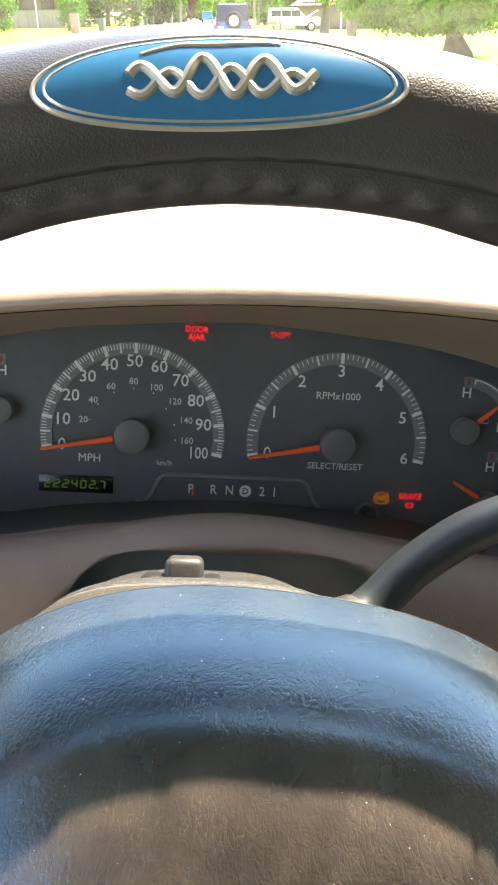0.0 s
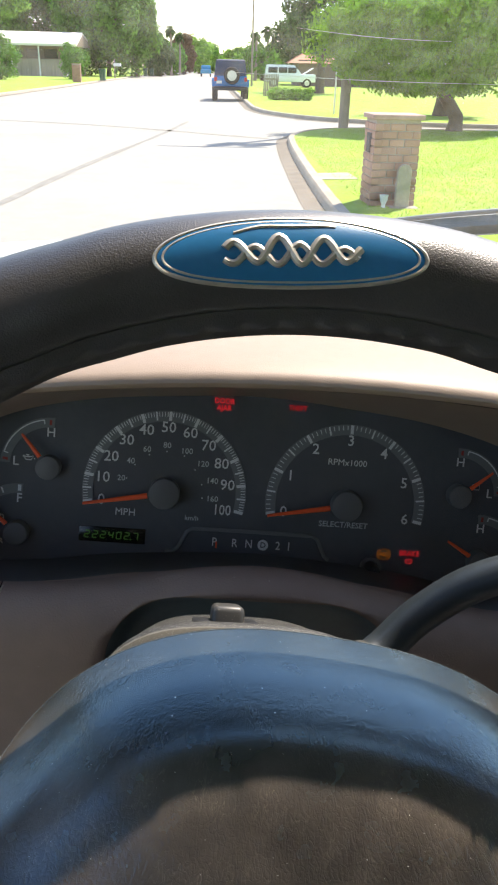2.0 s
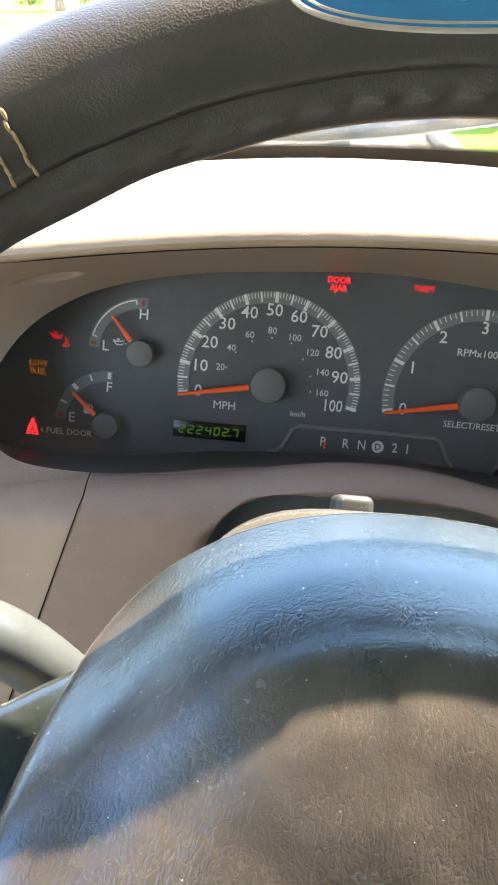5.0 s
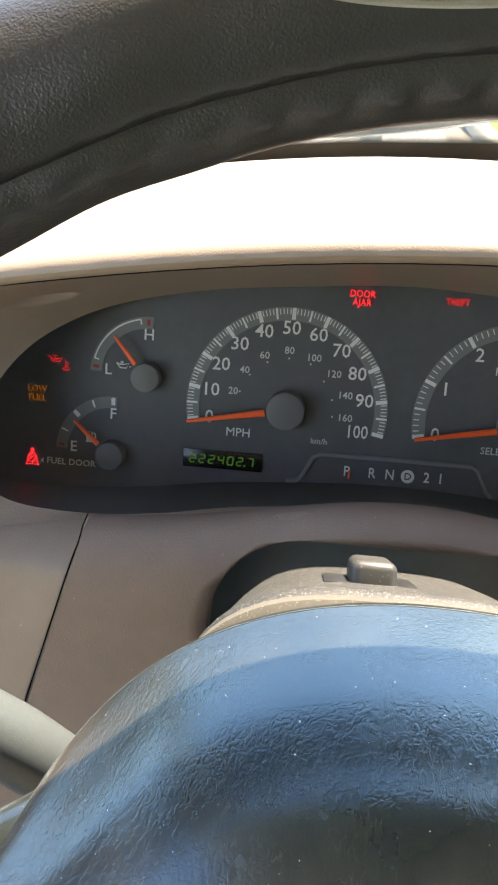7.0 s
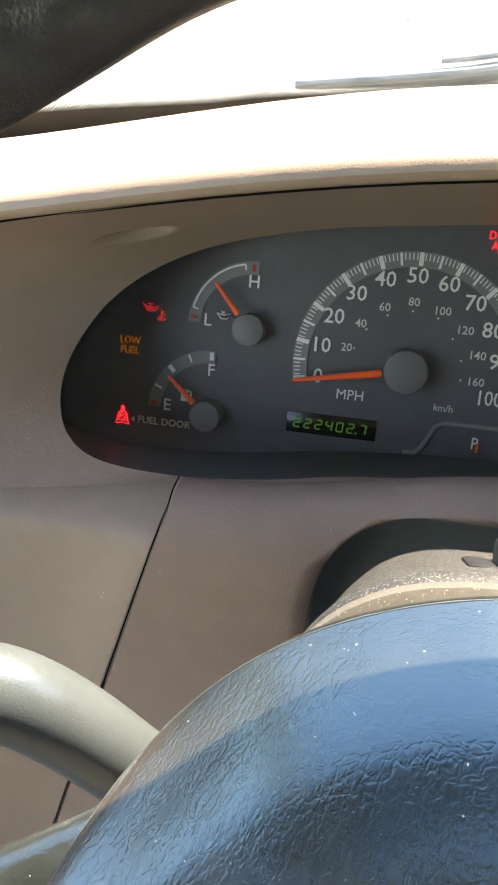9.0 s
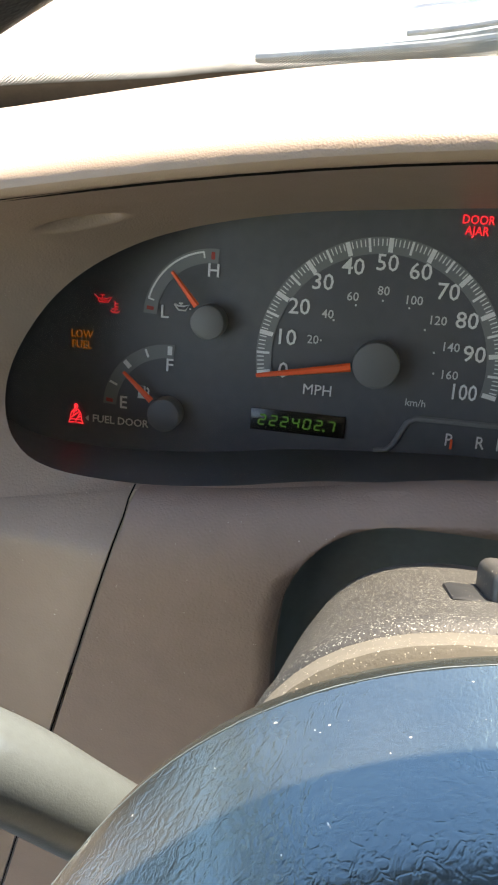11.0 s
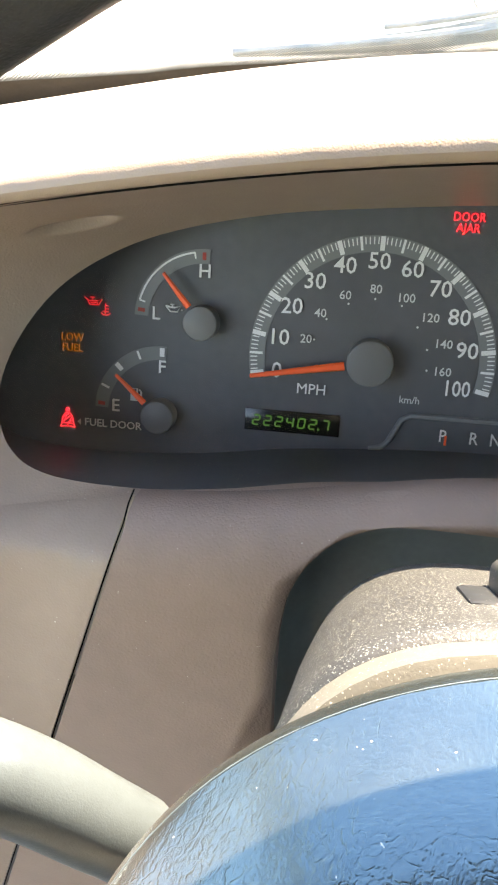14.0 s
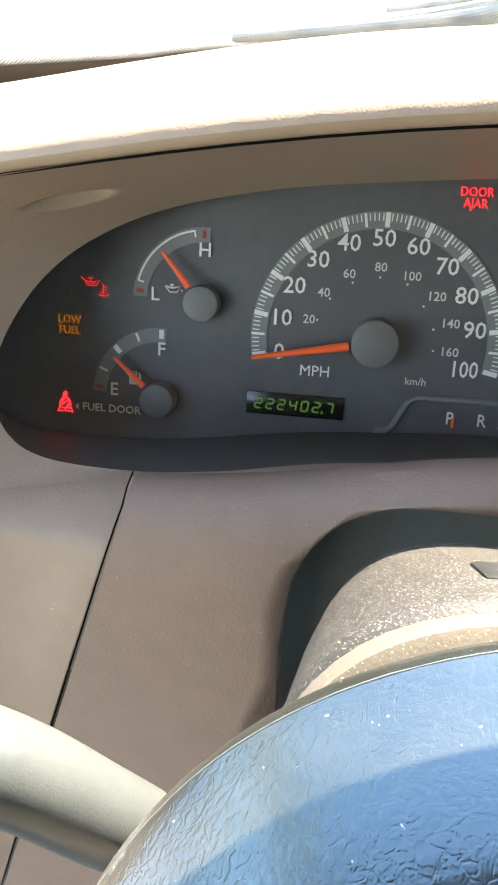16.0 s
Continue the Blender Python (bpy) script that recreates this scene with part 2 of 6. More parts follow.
M_BAND = mat("grey scale band", (0.165, 0.173, 0.18), 0.6)
M_PRINT = mat("light grey print", (0.7, 0.71, 0.71), 0.6)
M_PRINT2 = mat("grey print", (0.55, 0.57, 0.58), 0.6)
M_REDPRINT = mat("dark red print", (0.35, 0.03, 0.02), 0.6)
M_NEEDLE = mat("orange needle", (1.0, 0.12, 0.03), 0.45)
M_CAP = mat("grey needle cap", (0.115, 0.118, 0.12), 0.5, bump=0.1, bump_scale=2500)
M_RED = glow("red warning lamp", (1.0, 0.03, 0.05), 0.22)
M_AMBER = glow("amber warning lamp", (1.0, 0.32, 0.02), 0.06)
M_REDDIM = glow("dim red warning lamp", (1.0, 0.03, 0.05), 0.12)
M_REDFAINT = glow("faint red warning lamp", (1.0, 0.03, 0.05), 0.07)
M_AMBERFAINT = glow("faint amber warning lamp", (1.0, 0.32, 0.02), 0.025)
M_GREEN = glow("green digits", (0.25, 1.0, 0.1), 0.014, (0.01, 0.05, 0.01))
M_WINDOW = mat("smoked display window", (0.006, 0.006, 0.006), 0.2)
M_BLUE = mat("blue enamel", (0.012, 0.15, 0.32), 0.25, var=0.1, var_scale=60, bump=0.06, bump_scale=900)
M_SILVER = mat("worn silver chrome", (0.62, 0.57, 0.48), 0.38, metal=0.75, var=0.15, var_scale=300, bump=0.2, bump_scale=1500)
M_THREAD = mat("tan thread", (0.32, 0.215, 0.125), 0.8, var=0.35, var_scale=500)
M_RUBBER = mat("black rubber", (0.02, 0.021, 0.021), 0.6, var=0.3, var_scale=50, bump=0.2, bump_scale=300)
M_WSGLASS = glass("windshield glass", (0.94, 0.96, 0.945), haze=0.075)
M_SIDEGLASS = glass("side glass", (0.78, 0.8, 0.78))
M_REARGLASS = glass("dark rear glass", (0.22, 0.23, 0.22))
M_LENS = glass("cluster lens", (0.96, 0.96, 0.96), rough=0.32, base=0.026, edge=0.62)
M_HEADLINER = mat("beige headliner cloth", (0.28, 0.235, 0.195), 0.95, var=0.1, var_scale=30, bump=0.2, bump_scale=600)
M_TRIM = mat("tan cabin trim", (0.3, 0.265, 0.23), 0.6, var=0.1, var_scale=15)
M_PAINT = mat("pale painted body", (0.6, 0.6, 0.58), 0.3, var=0.05, var_scale=5)


# ---- helpers ----
def mesh_of(bm, smooth=True):
    me = bpy.data.meshes.new("part")
    bmesh.ops.recalc_face_normals(bm, faces=bm.faces)
    bm.to_mesh(me)
    bm.free()
    if smooth:
        me.shade_smooth()
        me.set_sharp_from_angle(angle=radians(42))
    return me


def part(name, bm, material, parent, label="", smooth=True):
    """One mesh under a thing or a part; the mesh is given in the thing's own frame."""
    me = bm if isinstance(bm, bpy.types.Mesh) else mesh_of(bm, smooth)
    if material is not None and not me.materials:
        me.materials.append(material)
    ob = new(name, me)
    ob.parent = parent
    return tagged(ob, label)


def thing(name, m, label, category, group="", kind=""):
    ob = new(name)
    ob.empty_display_size = 0.05
    ob.matrix_world = m
    return tagged(ob, label, category, group, kind)


def single(name, bm, material, m, label="", category="", group="", kind="", smooth=True):
    me = bm if isinstance(bm, bpy.types.Mesh) else mesh_of(bm, smooth)
    if material is not None and not me.materials:
        me.materials.append(material)
    ob = new(name, me)
    ob.matrix_world = m
    return tagged(ob, label, category, group, kind)


def box(bm, x0, x1, y0, y1, z0, z1, bevel=0.0, m=None, seg=2):
    r = bmesh.ops.create_cube(bm, size=1)
    vs = r["verts"]
    bmesh.ops.transform(bm, matrix=Matrix.Translation(((x0 + x1) / 2, (y0 + y1) / 2, (z0 + z1) / 2)) @ Matrix.Diagonal((x1 - x0, y1 - y0, z1 - z0, 1)), verts=vs)
    if bevel:
        es = list({e for v in vs for e in v.link_edges})
        vs = list({v for f in bmesh.ops.bevel(bm, geom=es, offset=bevel, segments=seg, affect="EDGES", profile=0.5)["faces"] for v in f.verts} | {v for v in vs if v.is_valid})
    if m is not None:
        bmesh.ops.transform(bm, matrix=m, verts=[v for v in vs if v.is_valid])
    return bm


def new_box(*a, **k):
    return box(bmesh.new(), *a, **k)


def loft(bm, rings, closed=True, cap=False):
    """Quads between rows of points of equal length."""
    rows = [[bm.verts.new(p) for p in r] for r in rings]
    n = len(rows[0])
    for a, b in zip(rows, rows[1:]):
        for i in range(n if closed else n - 1):
            j = (i + 1) % n
            bm.faces.new((a[i], a[j], b[j], b[i]))
    if cap:
        bm.faces.new(rows[0][::-1])
        bm.faces.new(rows[-1])
    return rows


def tube(bm, points, radii, seg=16, flat=1.0, cap=True):
    """A round bar along points; radii: one or one each."""
    pts = [Vector(p) for p in points]
    rad = radii if isinstance(radii, (list, tuple)) else [radii] * len(pts)
    side = None
    rings = []
    for i, p in enumerate(pts):
        d = (pts[min(i + 1, len(pts) - 1)] - pts[max(i - 1, 0)]).normalized()
        if side is None:
            side = d.cross(Vector((0, 0, 1)) if abs(d.z) < 0.9 else Vector((1, 0, 0))).normalized()
        side = (side - d * side.dot(d)).normalized()
        up = side.cross(d)
        rings.append([p + side * math.cos(a) * rad[i] * flat + up * math.sin(a) * rad[i] for a in (2 * math.pi * k / seg for k in range(seg))])
    loft(bm, rings, True, cap)
    return bm


def spline(ctrl, n, closed=False):
    """Catmull-Rom curve through the control points, n steps a span."""
    c = [Vector(p) for p in ctrl]
    out = []
    m = len(c)
    for i in range(m if closed else m - 1):
        p0, p1 = c[(i - 1) % m if closed else max(i - 1, 0)], c[i]
        p2, p3 = c[(i + 1) % m], c[(i + 2) % m if closed else min(i + 2, m - 1)]
        for k in range(n):
            t = k / n
            out.append(0.5 * ((2 * p1) + (p2 - p0) * t + (2 * p0 - 5 * p1 + 4 * p2 - p3) * t * t + (3 * p1 - p0 - 3 * p2 + p3) * t ** 3))
    if not closed:
        out.append(c[-1])
    return out


def disc(bm, c, r, z0, z1, seg=48, bevel=0.0):
    """A short upright cylinder round c, with a rounded top rim."""
    rings = [[(c[0] + r * math.cos(a), c[1] + r * math.sin(a), z0) for a in (2 * math.pi * k / seg for k in range(seg))]]
    for rr, z in ((r, z1 - bevel), (r - bevel * 0.3, z1 - bevel * 0.3), (r - bevel, z1)) if bevel else ((r, z1),):
        rings.append([(c[0] + rr * math.cos(a), c[1] + rr * math.sin(a), z) for a in (2 * math.pi * k / seg for k in range(seg))])
    loft(bm, rings, True, True)
    return bm


def ring_band(bm, c, r0, r1, a0, a1, z0, z1, seg=60):
    """A flat curved strip between two radii and two angles (degrees), with thickness."""
    rings = []
    for k in range(seg + 1):
        a = radians(a0 + (a1 - a0) * k / seg)
        ca, sa = math.cos(a), math.sin(a)
        rings.append([(c[0] + r * ca, c[1] + r * sa, z) for r, z in ((r0, z0), (r1, z0), (r1, z1), (r0, z1))])
    loft(bm, rings, True, True)
    return bm


FONT_CACHE = {}


def text_mesh(body, size, depth=0.0002, align="CENTER", squash=1.0):
    key = (body, size, depth, align, squash)
    if key not in FONT_CACHE:
        cu = bpy.data.curves.new("text", "FONT")
        cu.body, cu.size, cu.align_x, cu.align_y, cu.extrude, cu.resolution_u = body, size, align, "CENTER", depth, 2
        cu.offset = 0.0 if "M" in body or "m" in body else size * 0.006
        ob = bpy.data.objects.new("text", cu)
        scene.collection.objects.link(ob)
        me = bpy.data.meshes.new_from_object(ob.evaluated_get(bpy.context.evaluated_depsgraph_get()))
        me.transform(Matrix.Diagonal((squash, 1, 1, 1)))
        bpy.data.objects.remove(ob)
        FONT_CACHE[key] = me
    return FONT_CACHE[key].copy()


def boolean_cut(bm, cutter_bm):
    """The mesh less the cutter."""
    a, b = new("tmp_a", mesh_of(bm)), new("tmp_b", mesh_of(cutter_bm))
    mod = a.modifiers.new("cut", "BOOLEAN")
    mod.object, mod.operation, mod.solver = b, "DIFFERENCE", "EXACT"
    bpy.context.view_layer.update()
    me = bpy.data.meshes.new_from_object(a.evaluated_get(bpy.context.evaluated_depsgraph_get()))
    bpy.data.objects.remove(a)
    bpy.data.objects.remove(b)
    me.materials.clear()
    return me


# ---- dashboard ----
CX = 0.0517          # middle of the instrument cluster
CLUSTER = T @ pose(0, 0, 0, 90 - 18.71)
HALF = [(0, 0.0600), (0.05, 0.0576), (0.09, 0.0543), (0.126, 0.0480), (0.150, 0.0395), (0.1662, 0.0285), (0.1757, 0.0142),
        (0.1768, 0.002), (0.170, -0.0085), (0.155, -0.0139), (0.125, -0.0150), (0.0955, -0.0131), (0.06, -0.0091), (0, -0.0062)]


def bow(x, k, most=0.045):
    return most * math.tanh(k * (x - 0.09) ** 2 / most)


def lip_z(x):
    return 0.0948 - bow(x, 0.55)


def crest_z(x):
    return 0.0995 - bow(x, 0.47, 0.05)


def open_y(z):
    return 0.0102 - 1.05 * (0.0616 - z)


def ledge_z(x):
    """Height of the front edge under the cluster."""
    return -0.0165 + 0.0195 * math.exp(-(((x - 0.0517) / 0.075) ** 2))


def opening_loop(grow=0.0, steps=20):
    """The cluster's opening, counter-clockwise from the top middle, in the truck's frame."""
    left = [(CX - dx * (1 + grow), open_y(z), z) for dx, z in HALF]
    right = [(CX + dx * (1 + grow), open_y(z), z) for dx, z in HALF[-2:0:-1]]
    return spline(left + right, steps, closed=True)


def outer_half(sign):
    rows = []
    for i, (dx, z) in enumerate(HALF):
        if i <= 5:
            ex = (0, 0.055, 0.1, 0.145, 0.185, 0.222)[i]
            x = CX + sign * ex
            rows.append((x, (-0.060, -0.060, -0.060, -0.061, -0.064, -0.071)[i], lip_z(x) - 0.0010))
        elif i <= 9:
            ex, y, zz = ((0.25, -0.082, 0.046), (0.256, -0.091, 0.008), (0.230, -0.090, -0.019), (0.184, -0.082, -0.0215))[i - 6]
            rows.append((CX + sign * ex, y, zz))
        else:
            x = CX + sign * dx
            rows.append((x, -0.074, ledge_z(x) + 0.0005))
    return rows


def outer_loop(steps=20):
    return spline(outer_half(-1) + outer_half(1)[-2:0:-1], steps, closed=True)


dashboard = thing("dashboard", T, "tan and taupe moulded vinyl dashboard with a hood over the gauges", "dashboard")
xs = [-0.5 + 0.02 * k for k in range(0, 86)]
TOP = [(-0.048, 0.0025), (-0.0646, 0.0), (-0.0672, 0.0012), (-0.0683, 0.0036), (-0.0672, 0.006), (-0.064, 0.0078), (-0.056, 0.009), (-0.04, 0.0098)]
rings = []
for x in xs:
    zl, zc = lip_z(x), crest_z(x)
    ring = [(x, y, zl + dz) for y, dz in TOP]
    a = zl + 0.0098
    ring += [(x, y, a + (zc - a) * s) for y, s in ((-0.02, 0.4), (0.01, 0.75), (0.04, 0.95))]
    ring += [(x, 0.06, zc), (x, 0.1, zc - 0.004), (x, 0.16, zc - 0.015), (x, 0.24, zc - 0.036), (x, 0.32, zc - 0.062), (x, 0.39, zc - 0.088), (x, 0.43, zc - 0.103)]
    rings.append(ring)
bm = bmesh.new()
loft(bm, rings, closed=False)
part("top_pad", bm, M_PAD, dashboard, "grained tan vinyl top pad with a rolled front lip")

inner, outer = opening_loop(), outer_loop()
bm = bmesh.new()
rows = []
for k in range(97):
    s = k / 96
    row = []
    for a, b in zip(inner, outer):
        v = a.lerp(b, s) + Vector((0, 0.004, 0)) * math.sin(math.pi * s) * max(0.0, min(1.0, (a.z + 0.012) / 0.06))
        d = ((v.x + 0.099) / 0.0118) ** 2 + ((v.z - 0.0575 - 0.14 * (v.x + 0.099)) / 0.0027) ** 2
        v += Vector((0, 0.0026, 0.0030)) * math.exp(-d ** 3)
        row.append(v)
    rows.append(row)
loft(bm, rows)
part("cluster_bezel", bm, M_BEZEL, dashboard, "brown moulded surround sloping back to the gauges")

# Black strip that draws the shade under the lip.
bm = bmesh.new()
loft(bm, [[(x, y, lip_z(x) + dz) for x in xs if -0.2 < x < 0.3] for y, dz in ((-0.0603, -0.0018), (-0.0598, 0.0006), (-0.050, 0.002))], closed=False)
part("lip_gap", bm, M_GAP, dashboard, "black strip as the shade under the lip")

# ledge and fascia under the cluster, with the opening for the column
PROFILE = [(-0.070, 0.0), (-0.078, 0.003), (-0.085, 0.0025), (-0.0905, -0.001), (-0.0945, -0.007), (-0.097, -0.016), (-0.0985, -0.03),
           (-0.101, -0.06), (-0.105, -0.12), (-0.112, -0.3)]
rings = []
for k in range(0, 61):
    s = k / 60
    ring = []
    for y, dz in PROFILE + [(y + 0.008, dz - 0.006) for y, dz in PROFILE[::-1]]:
        left = -0.071 + 0.33 * min(0, dz)
        x = left + (0.44 - left) * s
        ring.append((x, y - 0.02 * max(0, (x - 0.22)), ledge_z(x) + dz))
    rings.append(ring)
bm = bmesh.new()
loft(bm, rings, True, True)
cut = bmesh.new()
arch = [(-0.0232, -0.4), (-0.0226, -0.055), (-0.0195, -0.030), (-0.0118, -0.0145), (0.001, -0.0061), (0.017, -0.0026), (0.05, -0.0014), (0.082, -0.002),
        (0.098, -0.006), (0.110, -0.0142), (0.118, -0.031), (0.121, -0.055), (0.121, -0.4)]
curve = [Vector((arch[0][0], 0, arch[0][1]))] + spline([(x, 0, z) for x, z in arch[1:-1]], 6) + [Vector((arch[-1][0], 0, arch[-1][1]))]
loft(cut, [[(p.x, y, p.z) for p in curve] for y in (-0.25, -0.03)], True, True)
part("column_panel", boolean_cut(bm, cut), M_FASCIA, dashboard, "taupe panel round the steering column with an arched cut-out")



def panel_y(x, z):
    """Front surface of the column panel."""
    dz = max(-0.299, min(0.0029, z - ledge_z(x)))
    for (ya, za), (yb, zb) in zip(PROFILE[1:], PROFILE[2:]):
        if zb <= dz <= za:
            return ya + (yb - ya) * (dz - za) / (zb - za)
    return PROFILE[1][0]


# rolled edge of the arch
rings = []
legs = [Vector((-0.0232, 0, -0.4 + 0.0345 * k)) for k in range(10)], [Vector((0.121, 0, -0.0895 - 0.0345 * k)) for k in range(10)]
edge = legs[0] + curve[1:-1] + legs[1]
for a, p, b in zip(edge[:-2], edge[1:-1], edge[2:]):
    t = (b - a).normalized()
    inward = Vector((t.z, 0, -t.x))
    ring = []
    for off, sink in ((-0.0045, 0.0005), (-0.0034, 0.0001), (-0.0022, 0.0001), (-0.0012, 0.0004), (-0.0003, 0.0013), (0.0003, 0.0028), (0.0006, 0.0050), (0.0006, 0.012)):
        q = p + inward * off
        ring.append((q.x, panel_y(q.x, q.z) + sink, q.z))
    rings.append(ring)
bm = bmesh.new()
loft(bm, rings, closed=False)
part("arch_edge", bm, M_FASCIA, dashboard, "rolled edge of the arched cut-out")

# end panel towards the door: carries the surround on outwards
OUTWARD = [(-0.10, -0.035, -0.012), (-0.10, -0.045, -0.03), (-0.10, -0.055, -0.062), (-0.095, -0.055, -0.11), (-0.075, -0.04, -0.125),
           (-0.052, -0.022, -0.125), (-0.0365, -0.011, -0.11)]
ends, starts = outer[80:201], inner[80:201]
ways = spline(OUTWARD, 20)


def roll_on(base, start, out, k, turn=0.045):
    """Leaves the surround in its own direction and bends over to the outward one."""
    base, out = Vector(base), Vector(out)
    if k >= 1:
        return base + out * k
    lead = (base - start).normalized() * turn
    return base + (k ** 3 - 2 * k * k + k) * lead + (3 * k * k - 2 * k ** 3) * out + (k ** 3 - k * k) * out


rows = []
for k in (0, 0.004, 0.01, 0.018, 0.03, 0.05, 0.07, 0.095, 0.12, 0.15, 0.18, 0.25, 0.33, 0.42, 0.53, 0.66, 0.82, 1.0, 1.4, 2.0, 2.8):
    dzs = -0.11 * k + 0.003
    lo = [(a, b) for a, b in zip(PROFILE[1:], PROFILE[2:]) if b[1] <= dzs <= a[1]] or [(PROFILE[-2], PROFILE[-1])]
    (ya, za), (yb, zb) = lo[0]
    row = [roll_on(e, s, o, k) for e, s, o in zip(ends, starts, ways)]
    goal = Vector((-0.0725 + 0.33 * min(0, dzs), ya + (yb - ya) * (dzs - za) / (zb - za), ledge_z(-0.073) + dzs))
    e = min(1, k / 0.12)
    off = (goal - row[-1]) * e * e * (3 - 2 * e)
    rows.append([p + off * max(0, (m - 72) / 48) ** 1.6 for m, p in enumerate(row)])
bm = bmesh.new()
loft(bm, rows, closed=False)
part("end_panel", bm, M_BEZEL, dashboard, "taupe end panel curving away beside a narrow seam")
bm = bmesh.new()
loft(bm, [[(-0.0725 + 0.33 * min(0, dz) + o, y + 0.004, ledge_z(-0.073) + dz) for y, dz in PROFILE[1:]] for o in (0.0, 0.0006)], closed=False)
part("seam", bm, M_GAP, dashboard, "black shadow gap between two panels")

# dark trough that the column comes out of
trough = [Vector((p.x, 0, p.z)) for p in curve]
mid = Vector((0.05, 0, -0.08))
bm = bmesh.new()
loft(bm, [[((p.x - mid.x) * s + mid.x, y, (p.z - mid.z) * s + mid.z) for p in trough] for s, y in ((1.004, -0.0865), (0.985, -0.085), (0.95, -0.082), (0.9, -0.0785), (0.84, -0.0765), (0.75, -0.0755), (0.5, -0.075), (0.1, -0.075))], closed=False)
part("column_trough", bm, M_COLDARK, dashboard, "dark blue-grey trough behind the column")

# ---- instrument cluster: x along the face, y up the face, z to the driver ----
cluster = thing("instrument_cluster", CLUSTER, "black gauge cluster with white numerals and orange needles", "gauge cluster")
TO_FACE = CLUSTER.inverted() @ T
face_in = [TO_FACE @ p for p in inner]
fmid = Vector((CX, 0.008, 0))
bm = bmesh.new()
back = [Vector((CX + (p.x - CX) * 1.2, 0.0105 + (p.y - 0.0105) * 1.16, 0.0)) for p in face_in]
loft(bm, [face_in, [a.lerp(b, 0.5) for a, b in zip(face_in, back)], back])
part("shroud", bm, M_INNER, cluster, "dusty black inner shroud")
bm = bmesh.new()
loft(bm, [[fmid.lerp(p, k) for p in back] for k in (0.01, 1.0)] + [[(p.x, p.y, -0.004) for p in back]], True)
bm.verts.ensure_lookup_table()
bm.faces.new(bm.verts[:len(back)])
part("face", bm, M_FACE, cluster, "matt black printed face", smooth=False)
bm = bmesh.new()
lens_rows = []
for s in (1.0, 0.75, 0.5, 0.25, 0.02):
    lens_rows.append([fmid.lerp(p, s) + Vector((0, 0, -0.0025 + (0.022 - fmid.z) * (1 - s) * 1.0)) if s < 1 else p + Vector((0, 0, -0.0025)) for p in face_in])
loft(bm, lens_rows)
lens = part("lens", bm, M_LENS, cluster, "clear plastic lens")
lens.visible_shadow = False


def words(body, u, v, size, material, parent, name="lettering", turn=0.0, squash=1.0, w=0.0006):
    ob = part(name, text_mesh(body, size, squash=squash), material, parent)
    ob.matrix_basis = pose(u, v, w, 0, 0, turn)
    return ob


def gauge_marks(parent, c, r_out, r_in, a0, a1, majors, mids, minors):
    """Band and tick marks of a round dial."""
    part("scale_band", ring_band(bmesh.new(), c, r_in, r_out, a0 + 1.5, a1 - 1.5, 0.0002, 0.0006), M_BAND, parent)
    bm = bmesh.new()
    count = majors * mids * minors
    for k in range(count + 1):
        a = radians(a0 + (a1 - a0) * k / count)
        if k % (mids * minors) == 0:
            lo, wd, hi = r_in + 0.0006, 0.0017, r_out - 0.0003
        elif k % minors == 0:
            lo, wd, hi = r_in + 0.0008, 0.0009, r_out - 0.0003
        else:
            lo, wd, hi = r_in + 0.0028, 0.0004, r_out - 0.0006
        m = Matrix.Translation((c[0], c[1], 0)) @ Matrix.Rotation(a, 4, "Z")
        box(bm, lo, hi, -wd / 2, wd / 2, 0.0005, 0.0009, m=m)
    part("tick_marks", bm, M_PRINT, parent, smooth=False)


def needle(parent, c, angle, r0, r1, cap_r, w=0.0055, wide=0.0033, name="needle"):
    bm = bmesh.new()
    loft(bm, [[(r, -h, w), (r, h, w), (r, h * 0.5, w + 0.0009), (r, -h * 0.5, w + 0.0009)] for r, h in ((r0, wide / 2), (r1, wide * 0.25))], True, True)
    ob = part(name, bm, M_NEEDLE, parent, "bright orange needle", smooth=False)
    ob.matrix_basis = pose(c[0], c[1], 0, 0, 0, angle)
    part("needle_cap", disc(bmesh.new(), c, cap_r, 0.0, w + 0.002, bevel=0.0008), M_CAP, parent, "round grey needle cap")


SPEED, TACH, OIL, FUEL = (0.0, 0.001), (0.1034, 0.001), (-0.0647, 0.0112), (-0.0805, -0.0268)
BATT, TEMP = (0.168, 0.0112), (0.184, -0.0268)
gauge_marks(cluster, SPEED, 0.0462, 0.0402, 190, -11.5, 10, 2, 5)
gauge_marks(cluster, TACH, 0.0462, 0.0402, 190, -10, 6, 2, 5)
for k in range(11):
    a = radians(190 - 20 * k)
    words(str(10 * k), SPEED[0] + 0.0357 * math.cos(a) * (0.94 if k == 10 else 1), SPEED[1] + 0.0368 * math.sin(a) - (0.0018 if k == 10 else 0), 0.0085, M_PRINT, cluster, "numeral", squash=0.82 if k == 10 else 1.0)
bm = bmesh.new()
for k in range(1, 9):
    a = radians(190 - 2.0 * 12.43 * k)
    out = 0.0252 + 0.0004 * k - (0.001 if k == 8 else 0.0006 if k > 4 else 0)
    words(str(20 * k), out * math.cos(a), SPEED[1] + out * math.sin(a) + (0.0022 if k == 8 else 0.0008 if k == 7 else 0), 0.0046, M_PRINT2, cluster, "numeral")
    dot = 0.0225 + 0.0002 * k if k < 6 else 0.0214
    if k in (1, 8):
        a = radians(163 if k == 1 else -5)
    disc(bm, (dot * math.cos(a), SPEED[1] + dot * math.sin(a)), 0.0004, 0.0002, 0.0008, 8)
part("scale_dots", bm, M_PRINT2, cluster)
